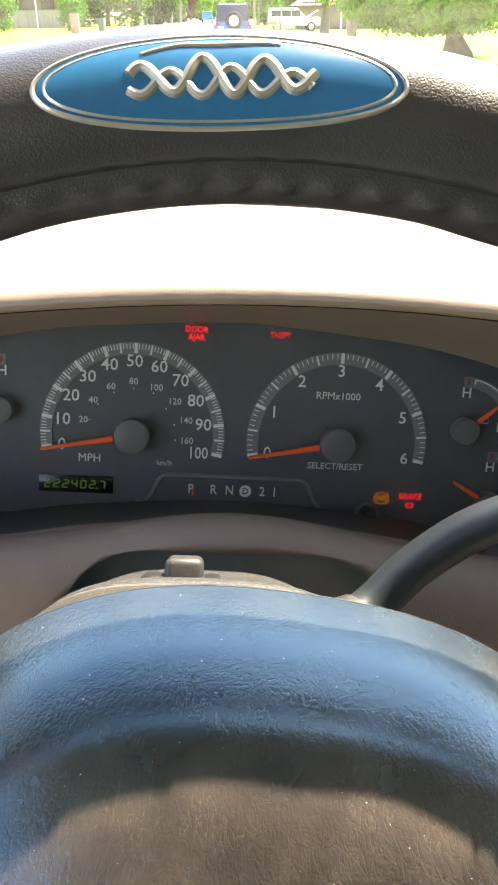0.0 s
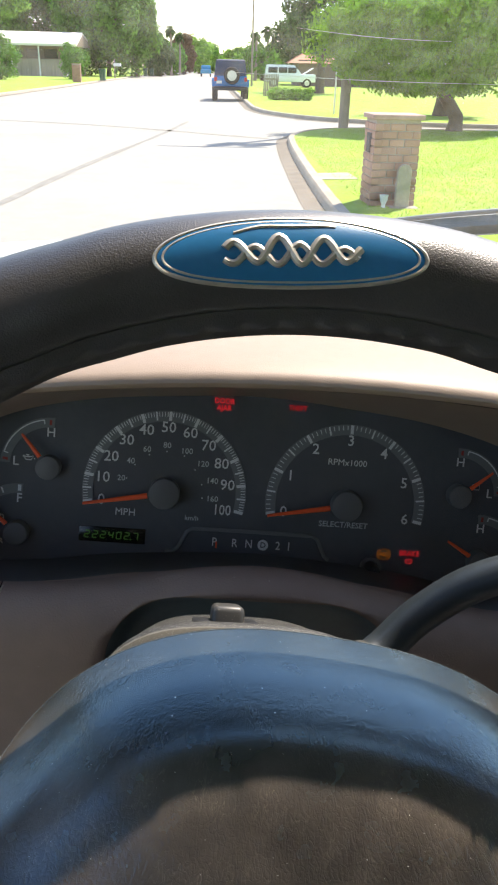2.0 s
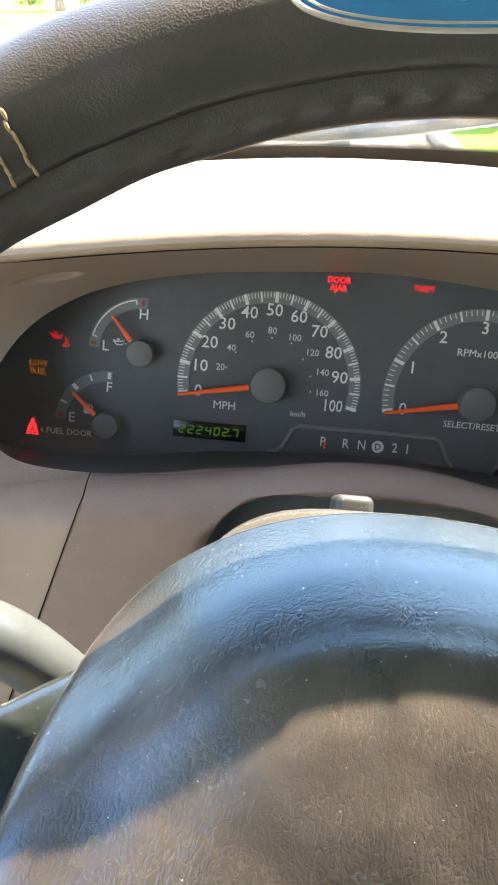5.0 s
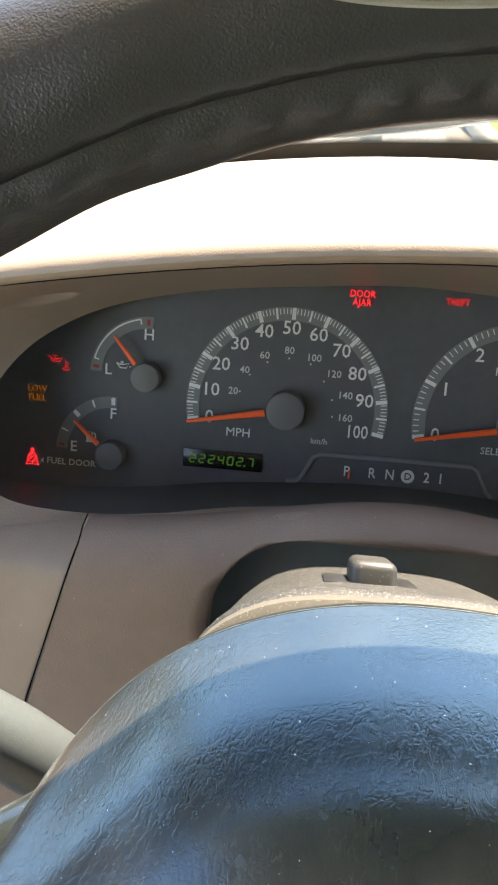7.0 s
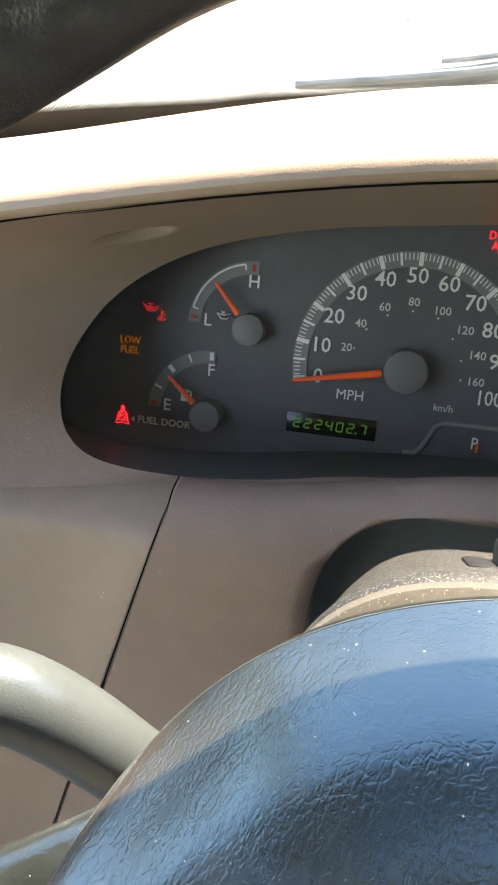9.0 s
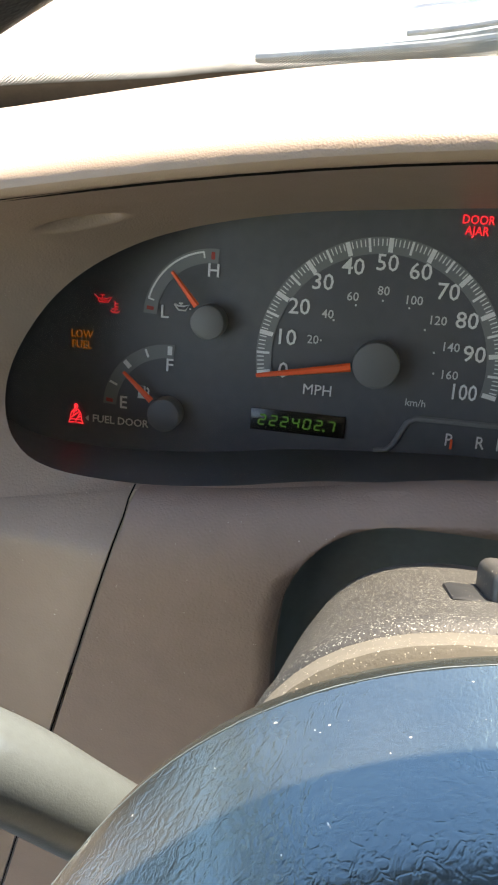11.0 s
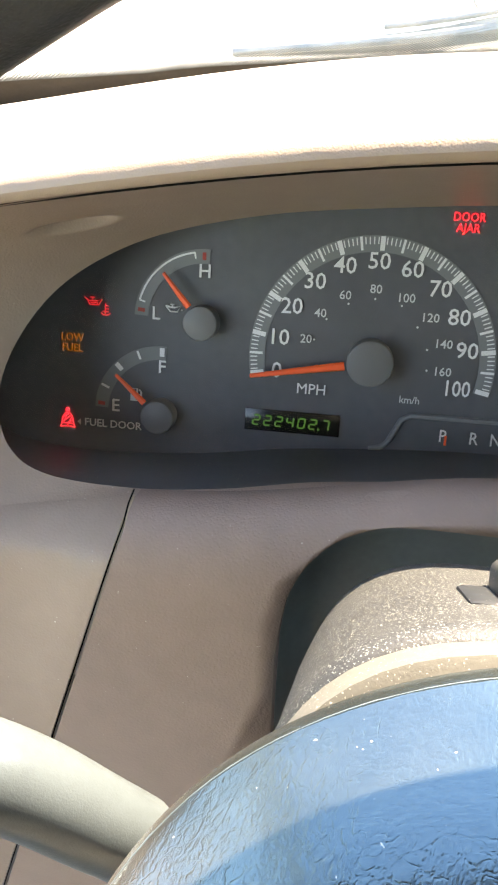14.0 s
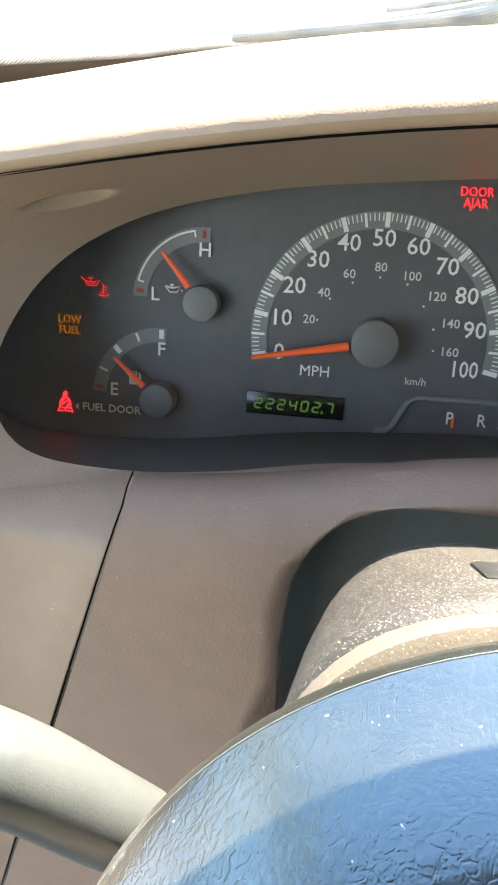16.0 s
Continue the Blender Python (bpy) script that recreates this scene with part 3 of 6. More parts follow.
for k in range(7):
    a = radians(190 - 200 / 6 * k)
    words(str(k), TACH[0] + 0.0358 * math.cos(a), TACH[1] + 0.0368 * math.sin(a), 0.0085, M_PRINT, cluster, "numeral")
words("MPH", -0.0213, -0.0118, 0.0058, M_PRINT, cluster)
words("km/h", 0.0162, -0.0128, 0.0039, M_PRINT2, cluster)
words("RPMx1000", 0.1025, 0.0252, 0.0052, M_PRINT, cluster)
words("SELECT/RESET", 0.1033, -0.0109, 0.0046, M_PRINT2, cluster)
needle(cluster, SPEED, 190.5, 0.0095, 0.0455, 0.0087)
needle(cluster, TACH, 190.5, 0.0095, 0.0455, 0.0087)


def small_gauge(c, flip, ticks, needle_angle, hi, lo):
    s = -1 if flip else 1
    rim = lambda a: 180 - a if flip else a  # noqa: E731
    part("scale_band", ring_band(bmesh.new(), c, 0.0218, 0.0272, *(sorted((rim(178), rim(86)))[::-1]), 0.0002, 0.0006, 30), M_BAND, cluster)
    bm = bmesh.new()
    if ticks:
        for a, wd in ((90, 0.0018), (112, 0.0008), (134, 0.0018), (157, 0.0008)):
            box(bm, 0.0232, 0.0266, -wd / 2, wd / 2, 0.0005, 0.0009, m=Matrix.Translation((c[0], c[1], 0)) @ Matrix.Rotation(radians(rim(a)), 4, "Z"))
    else:
        ring_band(bm, c, 0.0257, 0.0264, rim(165), rim(99), 0.0005, 0.0009, 30)
        for a in (165, 99):
            box(bm, 0.0238, 0.0262, -0.0003, 0.0003, 0.0005, 0.0009, m=Matrix.Translation((c[0], c[1], 0)) @ Matrix.Rotation(radians(rim(a)), 4, "Z"))
    part("tick_marks", bm, M_PRINT, cluster, smooth=False)
    for a in ((174,) if ticks else (173, 91)):
        part("limit_mark", box(bmesh.new(), 0.0232, 0.026, -0.0007, 0.0007, 0.0005, 0.0009, m=Matrix.Translation((c[0], c[1], 0)) @ Matrix.Rotation(radians(rim(a)), 4, "Z")), M_REDPRINT, cluster, "dark red mark")
    needle(cluster, c, needle_angle, 0.0075, 0.0232, 0.0066, wide=0.0027)
    words(hi, c[0] + s * 0.0, c[1] + 0.0189, 0.0072, M_PRINT, cluster)
    words(lo, c[0] - s * 0.0187, c[1] + 0.0018, 0.0072, M_PRINT, cluster)


small_gauge(OIL, False, False, 130, "H", "L")
small_gauge(FUEL, False, True, 138, "F", "E")
small_gauge(BATT, True, False, 40, "H", "L")
small_gauge(TEMP, True, False, 150, "H", "C")


def icon(lines, u, v, material, name, width=0.00035, label=""):
    """A small printed sign out of strokes."""
    bm = bmesh.new()
    for line in lines:
        tube(bm, [(u + x * 0.001, v + y * 0.001, 0.0007) for x, y in line], width, 6)
    return part(name, bm, material, cluster, label)


icon([[(-3, 1), (-1.2, -1.2), (1.6, -1.2), (2.8, 1), (0.6, 0.4), (-1, 0.4), (-3, 1)], [(-0.4, 0.5), (-0.4, 1.5)], [(-1.2, 1.5), (0.4, 1.5)], [(3.4, -0.2), (3.4, -0.8)]], -0.0765, 0.0155, M_PRINT, "oil_can_sign")
icon([[(-1.9, -2.4), (1.3, -2.4)], [(-1.5, -2.2), (-1.5, 2.3), (0.9, 2.3), (0.9, -2.2)], [(-1.5, 0.2), (0.9, 0.2)], [(-1.0, -0.4), (-1.0, -2.2)], [(-0.3, -0.3), (-0.3, -2.2)], [(0.4, -0.3), (0.4, -2.2)], [(0.9, 0), (1.8, -0.2), (1.8, -1.6), (2.5, -1.4), (2.5, 1.1), (1.7, 1.9)]], -0.0912, -0.0195, M_PRINT, "fuel_pump_sign", 0.00038)
icon([[(-2, -1.4), (2, -1.4), (2, 1.2), (-2, 1.2), (-2, -1.4)], [(-1.3, 1.2), (-1.3, 1.8)], [(1.3, 1.2), (1.3, 1.8)]], 0.1785, 0.0165, M_PRINT2, "battery_sign")
words("FUEL DOOR", -0.1003, -0.0329, 0.0044, M_PRINT, cluster)
bm = bmesh.new()
bm.faces.new([bm.verts.new(p) for p in ((-0.1152, -0.0329, 0.0008), (-0.1137, -0.0343, 0.0008), (-0.1137, -0.0315, 0.0008))])
part("arrow", bm, M_PRINT, cluster)
for body, u, v, size, m, nm in (("DOOR", 0.0300, 0.0550, 0.0044, M_RED, "door_warning"), ("AJAR", 0.0300, 0.0512, 0.0044, M_RED, "door_warning"),
                                ("THEFT", 0.0715, 0.0541, 0.0042, M_REDDIM, "theft_warning"), ("BRAKE", 0.1437, -0.0252, 0.0046, M_REDDIM, "brake_warning"),
                                ("ABS", 0.1287, -0.0265, 0.0034, M_AMBER, "abs_warning")):
    words(body, u, v, size, m, cluster, nm, squash=0.86)
circle = lambda r, a0=0, a1=360, n=20: [(r * math.cos(radians(a0 + (a1 - a0) * k / n)), r * math.sin(radians(a0 + (a1 - a0) * k / n))) for k in range(n + 1)]  # noqa: E731
icon([circle(3.1), circle(3.9, 130, 230), circle(3.9, -50, 50)], 0.1287, -0.0265, M_AMBER, "abs_ring", 0.00016)
icon([circle(1.4), circle(2.0, 130, 230), circle(2.0, -50, 50), [(0, 0.7), (0, -0.7)]], 0.1437, -0.0297, M_REDDIM, "brake_ring", 0.0002)
icon([[(x * 0.8, y + 3.4) for x, y in circle(0.9, n=12)], [(x * 0.3, y + 3.4) for x, y in circle(0.9, n=12)], [(-0.9, 2.0), (-2.1, 0.4), (-2.5, -2.2), (2.5, -2.2), (2.1, 0.4), (0.9, 2.0), (-0.9, 2.0)], [(-2.0, -1.6), (1.7, 1.4)],
      [(-0.6, 1.4), (-1.2, -0.4)], [(0.6, -1.6), (1.6, 0.2)], [(0.2, -1.8), (1.9, -0.9)], [(-1.4, 0.6), (0.3, 1.7)], [(-2.5, -2.4), (-3.2, -3.8), (-0.8, -3.4)], [(2.5, -2.4), (3.2, -3.8), (0.8, -3.4)], [(0, -2.4), (0, -3.6)]], -0.1193, -0.0318, M_RED, "seat_belt_warning", 0.00024)
icon([[(-5.6, 3.6), (-4.2, 2.6), (-3.4, 0.8), (0.2, 0.8), (1.6, 3.0), (-0.4, 2.2), (-3.6, 2.2), (-5.6, 3.6)], [(-2.2, 2.3), (-2.2, 3.6)], [(-3.2, 3.6), (-1.2, 3.6)], [(-3.0, 1.5), (-0.2, 1.5)], [(3.0, 1.6), (3.0, -2.8)], [(1.2, -2.2), (2.2, -2.9), (3.9, -2.9), (5.0, -2.2)], [(3.2, 0.6), (4.4, 0.6)], [(3.2, -0.6), (4.4, -0.6)], [(1.8, -1.6), (4.2, -1.6)]], -0.1066, 0.0140, M_REDFAINT, "oil_warning", 0.00024)
for body, v in (("LOW", 0.0013), ("FUEL", -0.0029)):
    words(body, -0.1172, v, 0.0044, M_AMBERFAINT, cluster, "low_fuel_warning", squash=0.9)
# odometer
display = part("odometer", new_box(-0.0465, -0.0092, -0.0298, -0.021, 0.0002, 0.0009, bevel=0.0003), M_WINDOW, cluster, "smoked odometer window with green digits")
SEGMENTS = {"2": "abged", "4": "fgbc", "0": "abcdef", "7": "abc"}
STROKE = {"a": ((0, 2), (1, 2)), "b": ((1, 2), (1, 1)), "c": ((1, 1), (1, 0)), "d": ((0, 0), (1, 0)), "e": ((0, 1), (0, 0)), "f": ((0, 2), (0, 1)), "g": ((0, 1), (1, 1))}
for k, ch in enumerate("2224027"):
    bm = bmesh.new()
    for s in SEGMENTS[ch]:
        (x0, y0), (x1, y1) = STROKE[s]
        p, q = Vector((x0 * 0.0025 + y0 * 0.0002, y0 * 0.0019, 0)), Vector((x1 * 0.0025 + y1 * 0.0002, y1 * 0.0019, 0))
        tube(bm, [p.lerp(q, 0.1), p.lerp(q, 0.9)], 0.00034, 6)
    if k == 5:
        disc(bm, (0.0037, 0), 0.00045, -0.0002, 0.0003, 8)
    d = part("digit", bm, M_GREEN, display)
    d.matrix_basis = pose(-0.0433 + 0.00445 * k + (0.0005 if k == 6 else 0), -0.0273, 0.0011)
# gear indicator
icon([[(2.4, -32.7), (7.0, -32.2), (9.5, -30.0), (14.0, -20.6), (17.2, -18.6), (50, -18.4), (86, -18.6), (89.2, -20.6), (93.8, -30.0), (96.5, -32.2)]], 0, 0, M_BAND, "gear_window_frame", 0.0011, "raised grey frame")
for body, u in (("P", 0.0301), ("R", 0.0417), ("N", 0.0499), ("2", 0.0667), ("1", 0.073)):
    words(body, u, -0.0258, 0.0068, M_PRINT, cluster, "gear_letter", squash=0.85)
part("drive_badge", disc(bmesh.new(), (0.0581, -0.0258), 0.0031, 0.0002, 0.0007, 16), M_PRINT, cluster)
words("D", 0.0581, -0.0258, 0.0046, M_FACE, cluster, "gear_letter", w=0.0009)
part("gear_pointer", new_box(0.0308, 0.0317, -0.0290, -0.0252, 0.001, 0.0014), M_NEEDLE, cluster, "small orange pointer")
bm = disc(bmesh.new(), (0.1215, -0.0345), 0.0036, 0.0, 0.012, 24, 0.001)
part("reset_knob", bm, M_SHROUD, cluster, "black trip reset knob")
part("knob_collar", ring_band(bmesh.new(), (0.1215, -0.0345), 0.0046, 0.0062, 0, 360, 0.0, 0.003, 32), M_CAP, cluster, "grey collar")

# ---- steering wheel: x across, y up the wheel, z to the driver ----
WC = (0.0531, -0.2771, 0.0145)
COLUMN = T @ pose(*WC, 90 - 34.56)
WHEEL = COLUMN @ pose(0, 0, 0, 0, 0, 5.0)
RM, RT = 0.1894, 0.0172
wheel = thing("steering_wheel", WHEEL, "black steering wheel with stitched leather cover and blue oval badge", "steering wheel")


def on_rim(phi, psi, lift=0.0):
    """A place on the rim: phi round the wheel from the top to the right, psi round the tube from outside to the driver's side."""
    r = RM + (RT + lift) * math.cos(psi)
    return Vector((r * math.sin(phi), r * math.cos(phi), (RT + lift) * math.sin(psi)))


bm = bmesh.new()
NPHI, NPSI = 960, 90
rings = []
for i in range(NPHI):
    phi = 2 * math.pi * i / NPHI
    ring = []
    for j in range(NPSI):
        psi = 2 * math.pi * j / NPSI
        d = math.degrees(psi)
        fold = math.sin(phi * 104 + 0.9 * math.sin(phi * 9))
        seam = math.exp(-(((d - 161 - fold) / 9) ** 2)) * (0.0007 + 0.0006 * fold)
        crease = -0.0020 * math.exp(-(((d - 148 - fold) / 5) ** 2))
        ring.append(on_rim(phi, psi, seam + crease + 0.0003 * math.sin(phi * 31 + d * 0.05) * (1 - math.exp(-((min(phi, 2 * math.pi - phi) / 0.26) ** 6)))))
    rings.append(ring)
loft(bm, rings + [rings[0]])
bmesh.ops.remove_doubles(bm, verts=bm.verts, dist=1e-6)
part("rim_cover", bm, M_LEATHER, wheel, "padded black leather rim cover with a gathered inner seam")

# stitched bands
for phi0 in (-30.0, 30.0):
    for k, off in enumerate((-1.45, 0.0, 1.45)):
        bm = bmesh.new()
        for s in range(19):
            p0 = 2 + s * 7.4
            phi = radians(phi0 + off)
            jit = 1.0 * math.sin(s * 2.3 + k * 1.7)
            pts = [on_rim(phi + radians((0.018 if s % 2 else -0.018) * math.sin(math.pi * q) + jit * 0.08), radians(p0 + q * 8.6), 0.0001 + 0.0005 * math.sin(math.pi * q)) for q in (0, 0.25, 0.5, 0.75, 1.0)]
            tube(bm, pts, [0.0002, 0.00036, 0.00042, 0.00036, 0.0002], 6)
        part("stitching", bm, M_THREAD, wheel, "row of tan thread stitches")
# perforations on the side grips: small dark pits with a raised edge, lightened as sun glint
pit = bmesh.new()
for sgn in (-1, 1):
    for i in range(20):
        for j in range(9):
            c = on_rim(radians(sgn * (32.2 + i * 1.9 + (j % 2) * 0.95)), radians(22 + j * 15), -0.0001)
            nrm = (c - on_rim(radians(sgn * (32.2 + i * 1.9 + (j % 2) * 0.95)), radians(22 + j * 15), -0.01)).normalized()
            m = Matrix.Translation(c) @ nrm.to_track_quat("Z", "Y").to_matrix().to_4x4()
            loft(pit, [[m @ Vector((r * math.cos(a), r * math.sin(a), z)) for a in (2 * math.pi * k / 8 for k in range(8))] for r, z in ((0.0008, 0.0), (0.00062, 0.0003), (0.0003, 0.00035), (0.0001, -0.0002))])
tagged(part("perforation", pit, M_DOT, wheel), kind="stuff")

# oval badge on the top of the rim
badge_phi, badge_psi = radians(0.0), radians(90)


def on_badge(u, v, lift):
    """Badge plane: u across, v up, in metres, laid on the tube."""
    return on_rim(badge_phi + u / (RM + 0.002), badge_psi - v / (RT + 0.004), lift)


bm = bmesh.new()
rows = []
for k in range(11):
    s = k / 10
    rows.append([on_badge(0.0355 * s * math.cos(a), 0.0118 * s * math.sin(a), 0.0003 + 0.0002 * (1 - s)) for a in (2 * math.pi * j / 72 for j in range(72))] if k else [on_badge(1e-5 * math.cos(2 * math.pi * j / 72), 1e-5 * math.sin(2 * math.pi * j / 72), 0.0005) for j in range(72)])
rows.append([on_badge(0.0357 * math.cos(a), 0.012 * math.sin(a), -0.0006) for a in (2 * math.pi * j / 72 for j in range(72))])
loft(bm, rows)
badge = part("badge", bm, M_BLUE, wheel, "blue enamel oval badge with silver edge")
for name, ra, rb, w in (("outer_ring", 0.0362, 0.0122, 0.0006), ("inner_ring", 0.0341, 0.0106, 0.00045)):
    bm = bmesh.new()
    tube(bm, [on_badge(ra * math.cos(a), rb * math.sin(a), 0.0) for a in (2 * math.pi * j / 72 for j in range(73))], w, 8, cap=False)
    part(name, bm, M_SILVER, badge, "worn silver edge")
# silver flourish: two crossing ripples, a swash and a bar, no letters
def ripple_line(shift, high, turns):
    return [(-18 + 36 * s + 0.3 * shift, shift - 1.0 + high * math.sin(2 * math.pi * turns * s + 0.4) * (1 - 0.4 * abs(2 * s - 1))) for s in (k / 60 for k in range(61))]


STROKES = [(ripple_line(0.8, 4.6, 3.0), 0.0012), (ripple_line(-0.8, -3.4, 3.0), 0.0010), ([(-15, 6.2), (-8, 8.3), (0, 8.2), (8, 8.8), (11.5, 8.6)], 0.0007)]
for st, wd in STROKES:
    bm = bmesh.new()
    pts = spline([(x * 0.001, y * 0.001, 0) for x, y in st], 3)
    n = max(1, len(pts) - 1)
    rad = [wd] * len(pts) if len(st) > 9 else [wd * (0.55 + 0.45 * math.sin(math.pi * (0.1 + 0.8 * k / n))) for k in range(len(pts))]
    tube(bm, [on_badge(p.x, p.y, 0.0002) for p in pts], rad, 8)
    part("flourish", bm, M_SILVER, badge, "raised silver stroke")

# hub pad: turned a little against the rim
PAD_TURN = radians(-10.6)


def hub_edge(a):
    """Outline of the hub pad by angle."""
    a -= PAD_TURN
    c, s = math.cos(a), math.sin(a)
    ex, ey = 0.0972, (0.0874 if s > 0 else 0.094)
    return 1 / (abs(c / ex) ** 2.44 + abs(s / ey) ** 2.44) ** (1 / 2.44)


# Section of the pad by the share of the way to its outline: along the top, and at the sides and below.
PAD_TOP = np.array([(p.x, p.y) for p in spline([(0, 0.0135, 0), (0.3, 0.0130, 0), (0.54, 0.0110, 0), (0.64, 0.0083, 0), (0.74, 0.0034, 0), (0.855, -0.0096, 0), (0.903, -0.0174, 0), (0.937, -0.0243, 0), (1, -0.037, 0)], 20)])
PAD_SIDE = np.array([(p.x, p.y) for p in spline([(0, 0.0135, 0), (0.4, 0.0130, 0), (0.7, 0.0118, 0), (0.88, 0.0100, 0), (0.95, 0.0082, 0), (0.982, 0.0050, 0), (0.995, -0.0010, 0), (1, -0.0140, 0)], 20)])


def hub_h(x, y):
    """Height of the pad: a long slope along the top, a tight roll at the sides."""
    a = math.atan2(y, x)
    rho = min(1.0, math.hypot(x, y) / hub_edge(a))
    up = min(1.0, max(0.0, math.sin(a - PAD_TURN)) / 0.6)
    up = up * up * (3 - 2 * up)
    return float(up * np.interp(rho, PAD_TOP[:, 0], PAD_TOP[:, 1]) + (1 - up) * np.interp(rho, PAD_SIDE[:, 0], PAD_SIDE[:, 1]))


def fan_uv(bm):
    """Spreads the grain out from a point above the wheel: across the creases in u, along them in v, in metres."""
    lay = bm.loops.layers.uv.new()
    for f in bm.faces:
        for lp in f.loops:
            c = lp.vert.co
            lp[lay].uv = (0.15 * math.atan2(c.x, 0.2 - c.y), math.hypot(c.x, 0.2 - c.y) + 0.6 * c.z)
    return bm


bm = bmesh.new()
NA = 180
rows = []
for k in range(1, 61):
    rho = math.sin(math.pi / 2 * k / 60) if k < 60 else 1.0
    row = []
    for j in range(NA):
        a = 2 * math.pi * j / NA
        r = hub_edge(a) * rho
        ripple = 0.0003 * noise.noise(Vector((r * math.cos(a) * 45, r * math.sin(a) * 45, 1.7))) * (1 - rho ** 8)
        row.append((r * math.cos(a), r * math.sin(a), hub_h(r * math.cos(a), r * math.sin(a)) + ripple))
    rows.append(row)
rows.append([(hub_edge(2 * math.pi * j / NA) * 0.998 * math.cos(2 * math.pi * j / NA), hub_edge(2 * math.pi * j / NA) * 0.998 * math.sin(2 * math.pi * j / NA), -0.042) for j in range(NA)])
vr = loft(bm, rows)
bm.faces.new(vr[0])
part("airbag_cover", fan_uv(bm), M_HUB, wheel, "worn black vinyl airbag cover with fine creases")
bm = bmesh.new()
flash = [(hub_edge(radians(a)) * 0.9995 * math.cos(radians(a)), hub_edge(radians(a)) * 0.9995 * math.sin(radians(a)), hub_h(hub_edge(radians(a)) * math.cos(radians(a)), hub_edge(radians(a)) * math.sin(radians(a))) + 0.0001) for a in range(20, 160, 2)]
tube(bm, flash, [0.00014 + 0.00008 * noise.noise(Vector((k * 0.7, 0, 0))) for k in range(len(flash))], 6)
part("moulding_line", bm, M_COLDARK, wheel, "thin pale moulding line along the cover's edge")
bm = bmesh.new()
mark = [(0.0635 * math.cos(a), -0.014 + 0.0185 * math.sin(a), 0) for a in (2 * math.pi * k / 60 for k in range(61))]
tube(bm, [(x, y, hub_h(x, y) - 0.0001) for x, y, _ in mark], 0.0006, 6)
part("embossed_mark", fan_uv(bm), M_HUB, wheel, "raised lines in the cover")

# spokes: left and right with switch pods, one below
for sgn in (-1, 1):
    rows = []
    for k in range(25):
        s = k / 24
        x = 0.074 + (0.184 - 0.074) * s
        top = 0.056 - 0.030 * min(1.0, s * 1.6) + 0.010 * max(0, s - 0.7)
        bot = -0.058 + 0.024 * s - 0.014 * max(0, s - 0.75)
        h0 = -0.046 + 0.043 * s ** 0.9
        th = 0.022 - 0.008 * s
        row = []
        for j in range(28):
            a = 2 * math.pi * j / 28
            c, w = math.cos(a), math.sin(a)
            c, w = math.copysign(abs(c) ** 0.55, c), math.copysign(abs(w) ** 0.7, w)
            row.append((sgn * x, (top + bot) / 2 + (top - bot) / 2 * c, h0 + th * w * 0.6))
        rows.append(row)
    bm = bmesh.new()
    loft(bm, rows, True, True)
    spoke = part("spoke", fan_uv(bm), M_SPOKE, wheel, "black vinyl spoke")
    bm = bmesh.new()
    rows = []
    for k in range(13):
        s = k / 12
        x = 0.0985 + 0.030 * s
        top = 0.0240 - 0.022 * s * s
        row = []
        for j in range(20):
            a = 2 * math.pi * j / 20
            c, w = math.cos(a), math.sin(a)
            c, w = math.copysign(abs(c) ** 0.6, c), math.copysign(abs(w) ** 0.8, w)
            row.append((sgn * x, (top - 0.045) / 2 + (top + 0.045) / 2 * c * (0.94 if k in (0, 12) else 1), -0.027 + 0.016 * s + 0.009 * w * (0.8 if k in (0, 12) else 1)))
        rows.append(row)
    loft(bm, rows, True, True)
    pod = part("switch", bm, M_SWITCH, wheel, "slate-grey cruise switch with raised dots")
    for i in range(6):
        for j in range(2):
            x, y = 0.1025 + 0.0011 * i + 0.0092 * j, 0.0146 - 0.0079 * i - 0.006 * j
            if j and 0.1 < abs(y + 0.0105) / 0.01 and i == 5:
                continue
            z = -0.018 + 0.533 * (x - 0.0985)
            part("grip_dot", disc(bmesh.new(), (sgn * x, y), 0.0011, z - 0.005, z + 0.0013, 12, 0.0008), M_SWITCH, pod)
    if sgn < 0:
        ob = part("lettering", text_mesh("ON", 0.0056, 0.0003), M_PRINT, pod)
        ob.matrix_basis = pose(-0.1103, -0.0060, -0.0106, 0, 14, -12)
    bm = bmesh.new()
    tube(bm, [(sgn * x, y, z) for x, y, z in spline([(0.0965, 0.0255, -0.025), (0.0967, 0.0, -0.025), (0.0967, -0.03, -0.025), (0.097, -0.046, -0.026)], 6)], 0.0018, 8)
    tube(bm, [(sgn * x, y, z) for x, y, z in spline([(0.0965, 0.0255, -0.027), (0.108, 0.0245, -0.021), (0.119, 0.0165, -0.014), (0.130, 0.003, -0.008)], 6)], 0.0014, 8)
    part("switch_gap", bm, M_GAP, wheel, "dark gap round the switch")
bm = bmesh.new()
loft(bm, [[(0.055 * (1 - 0.35 * s) * math.cos(a), -0.08 - 0.105 * s, -0.01 + 0.014 * math.sin(a)) for a in (2 * math.pi * j / 24 for j in range(24))] for s in (0, 0.3, 0.7, 1)], True, True)
part("lower_spoke", fan_uv(bm), M_SPOKE, wheel)

# ---- steering column: same frame without the wheel's turn ----
column = thing("steering_column", COLUMN, "dusty grey steering column shroud behind the wheel", "steering column")
CA = -0.0155


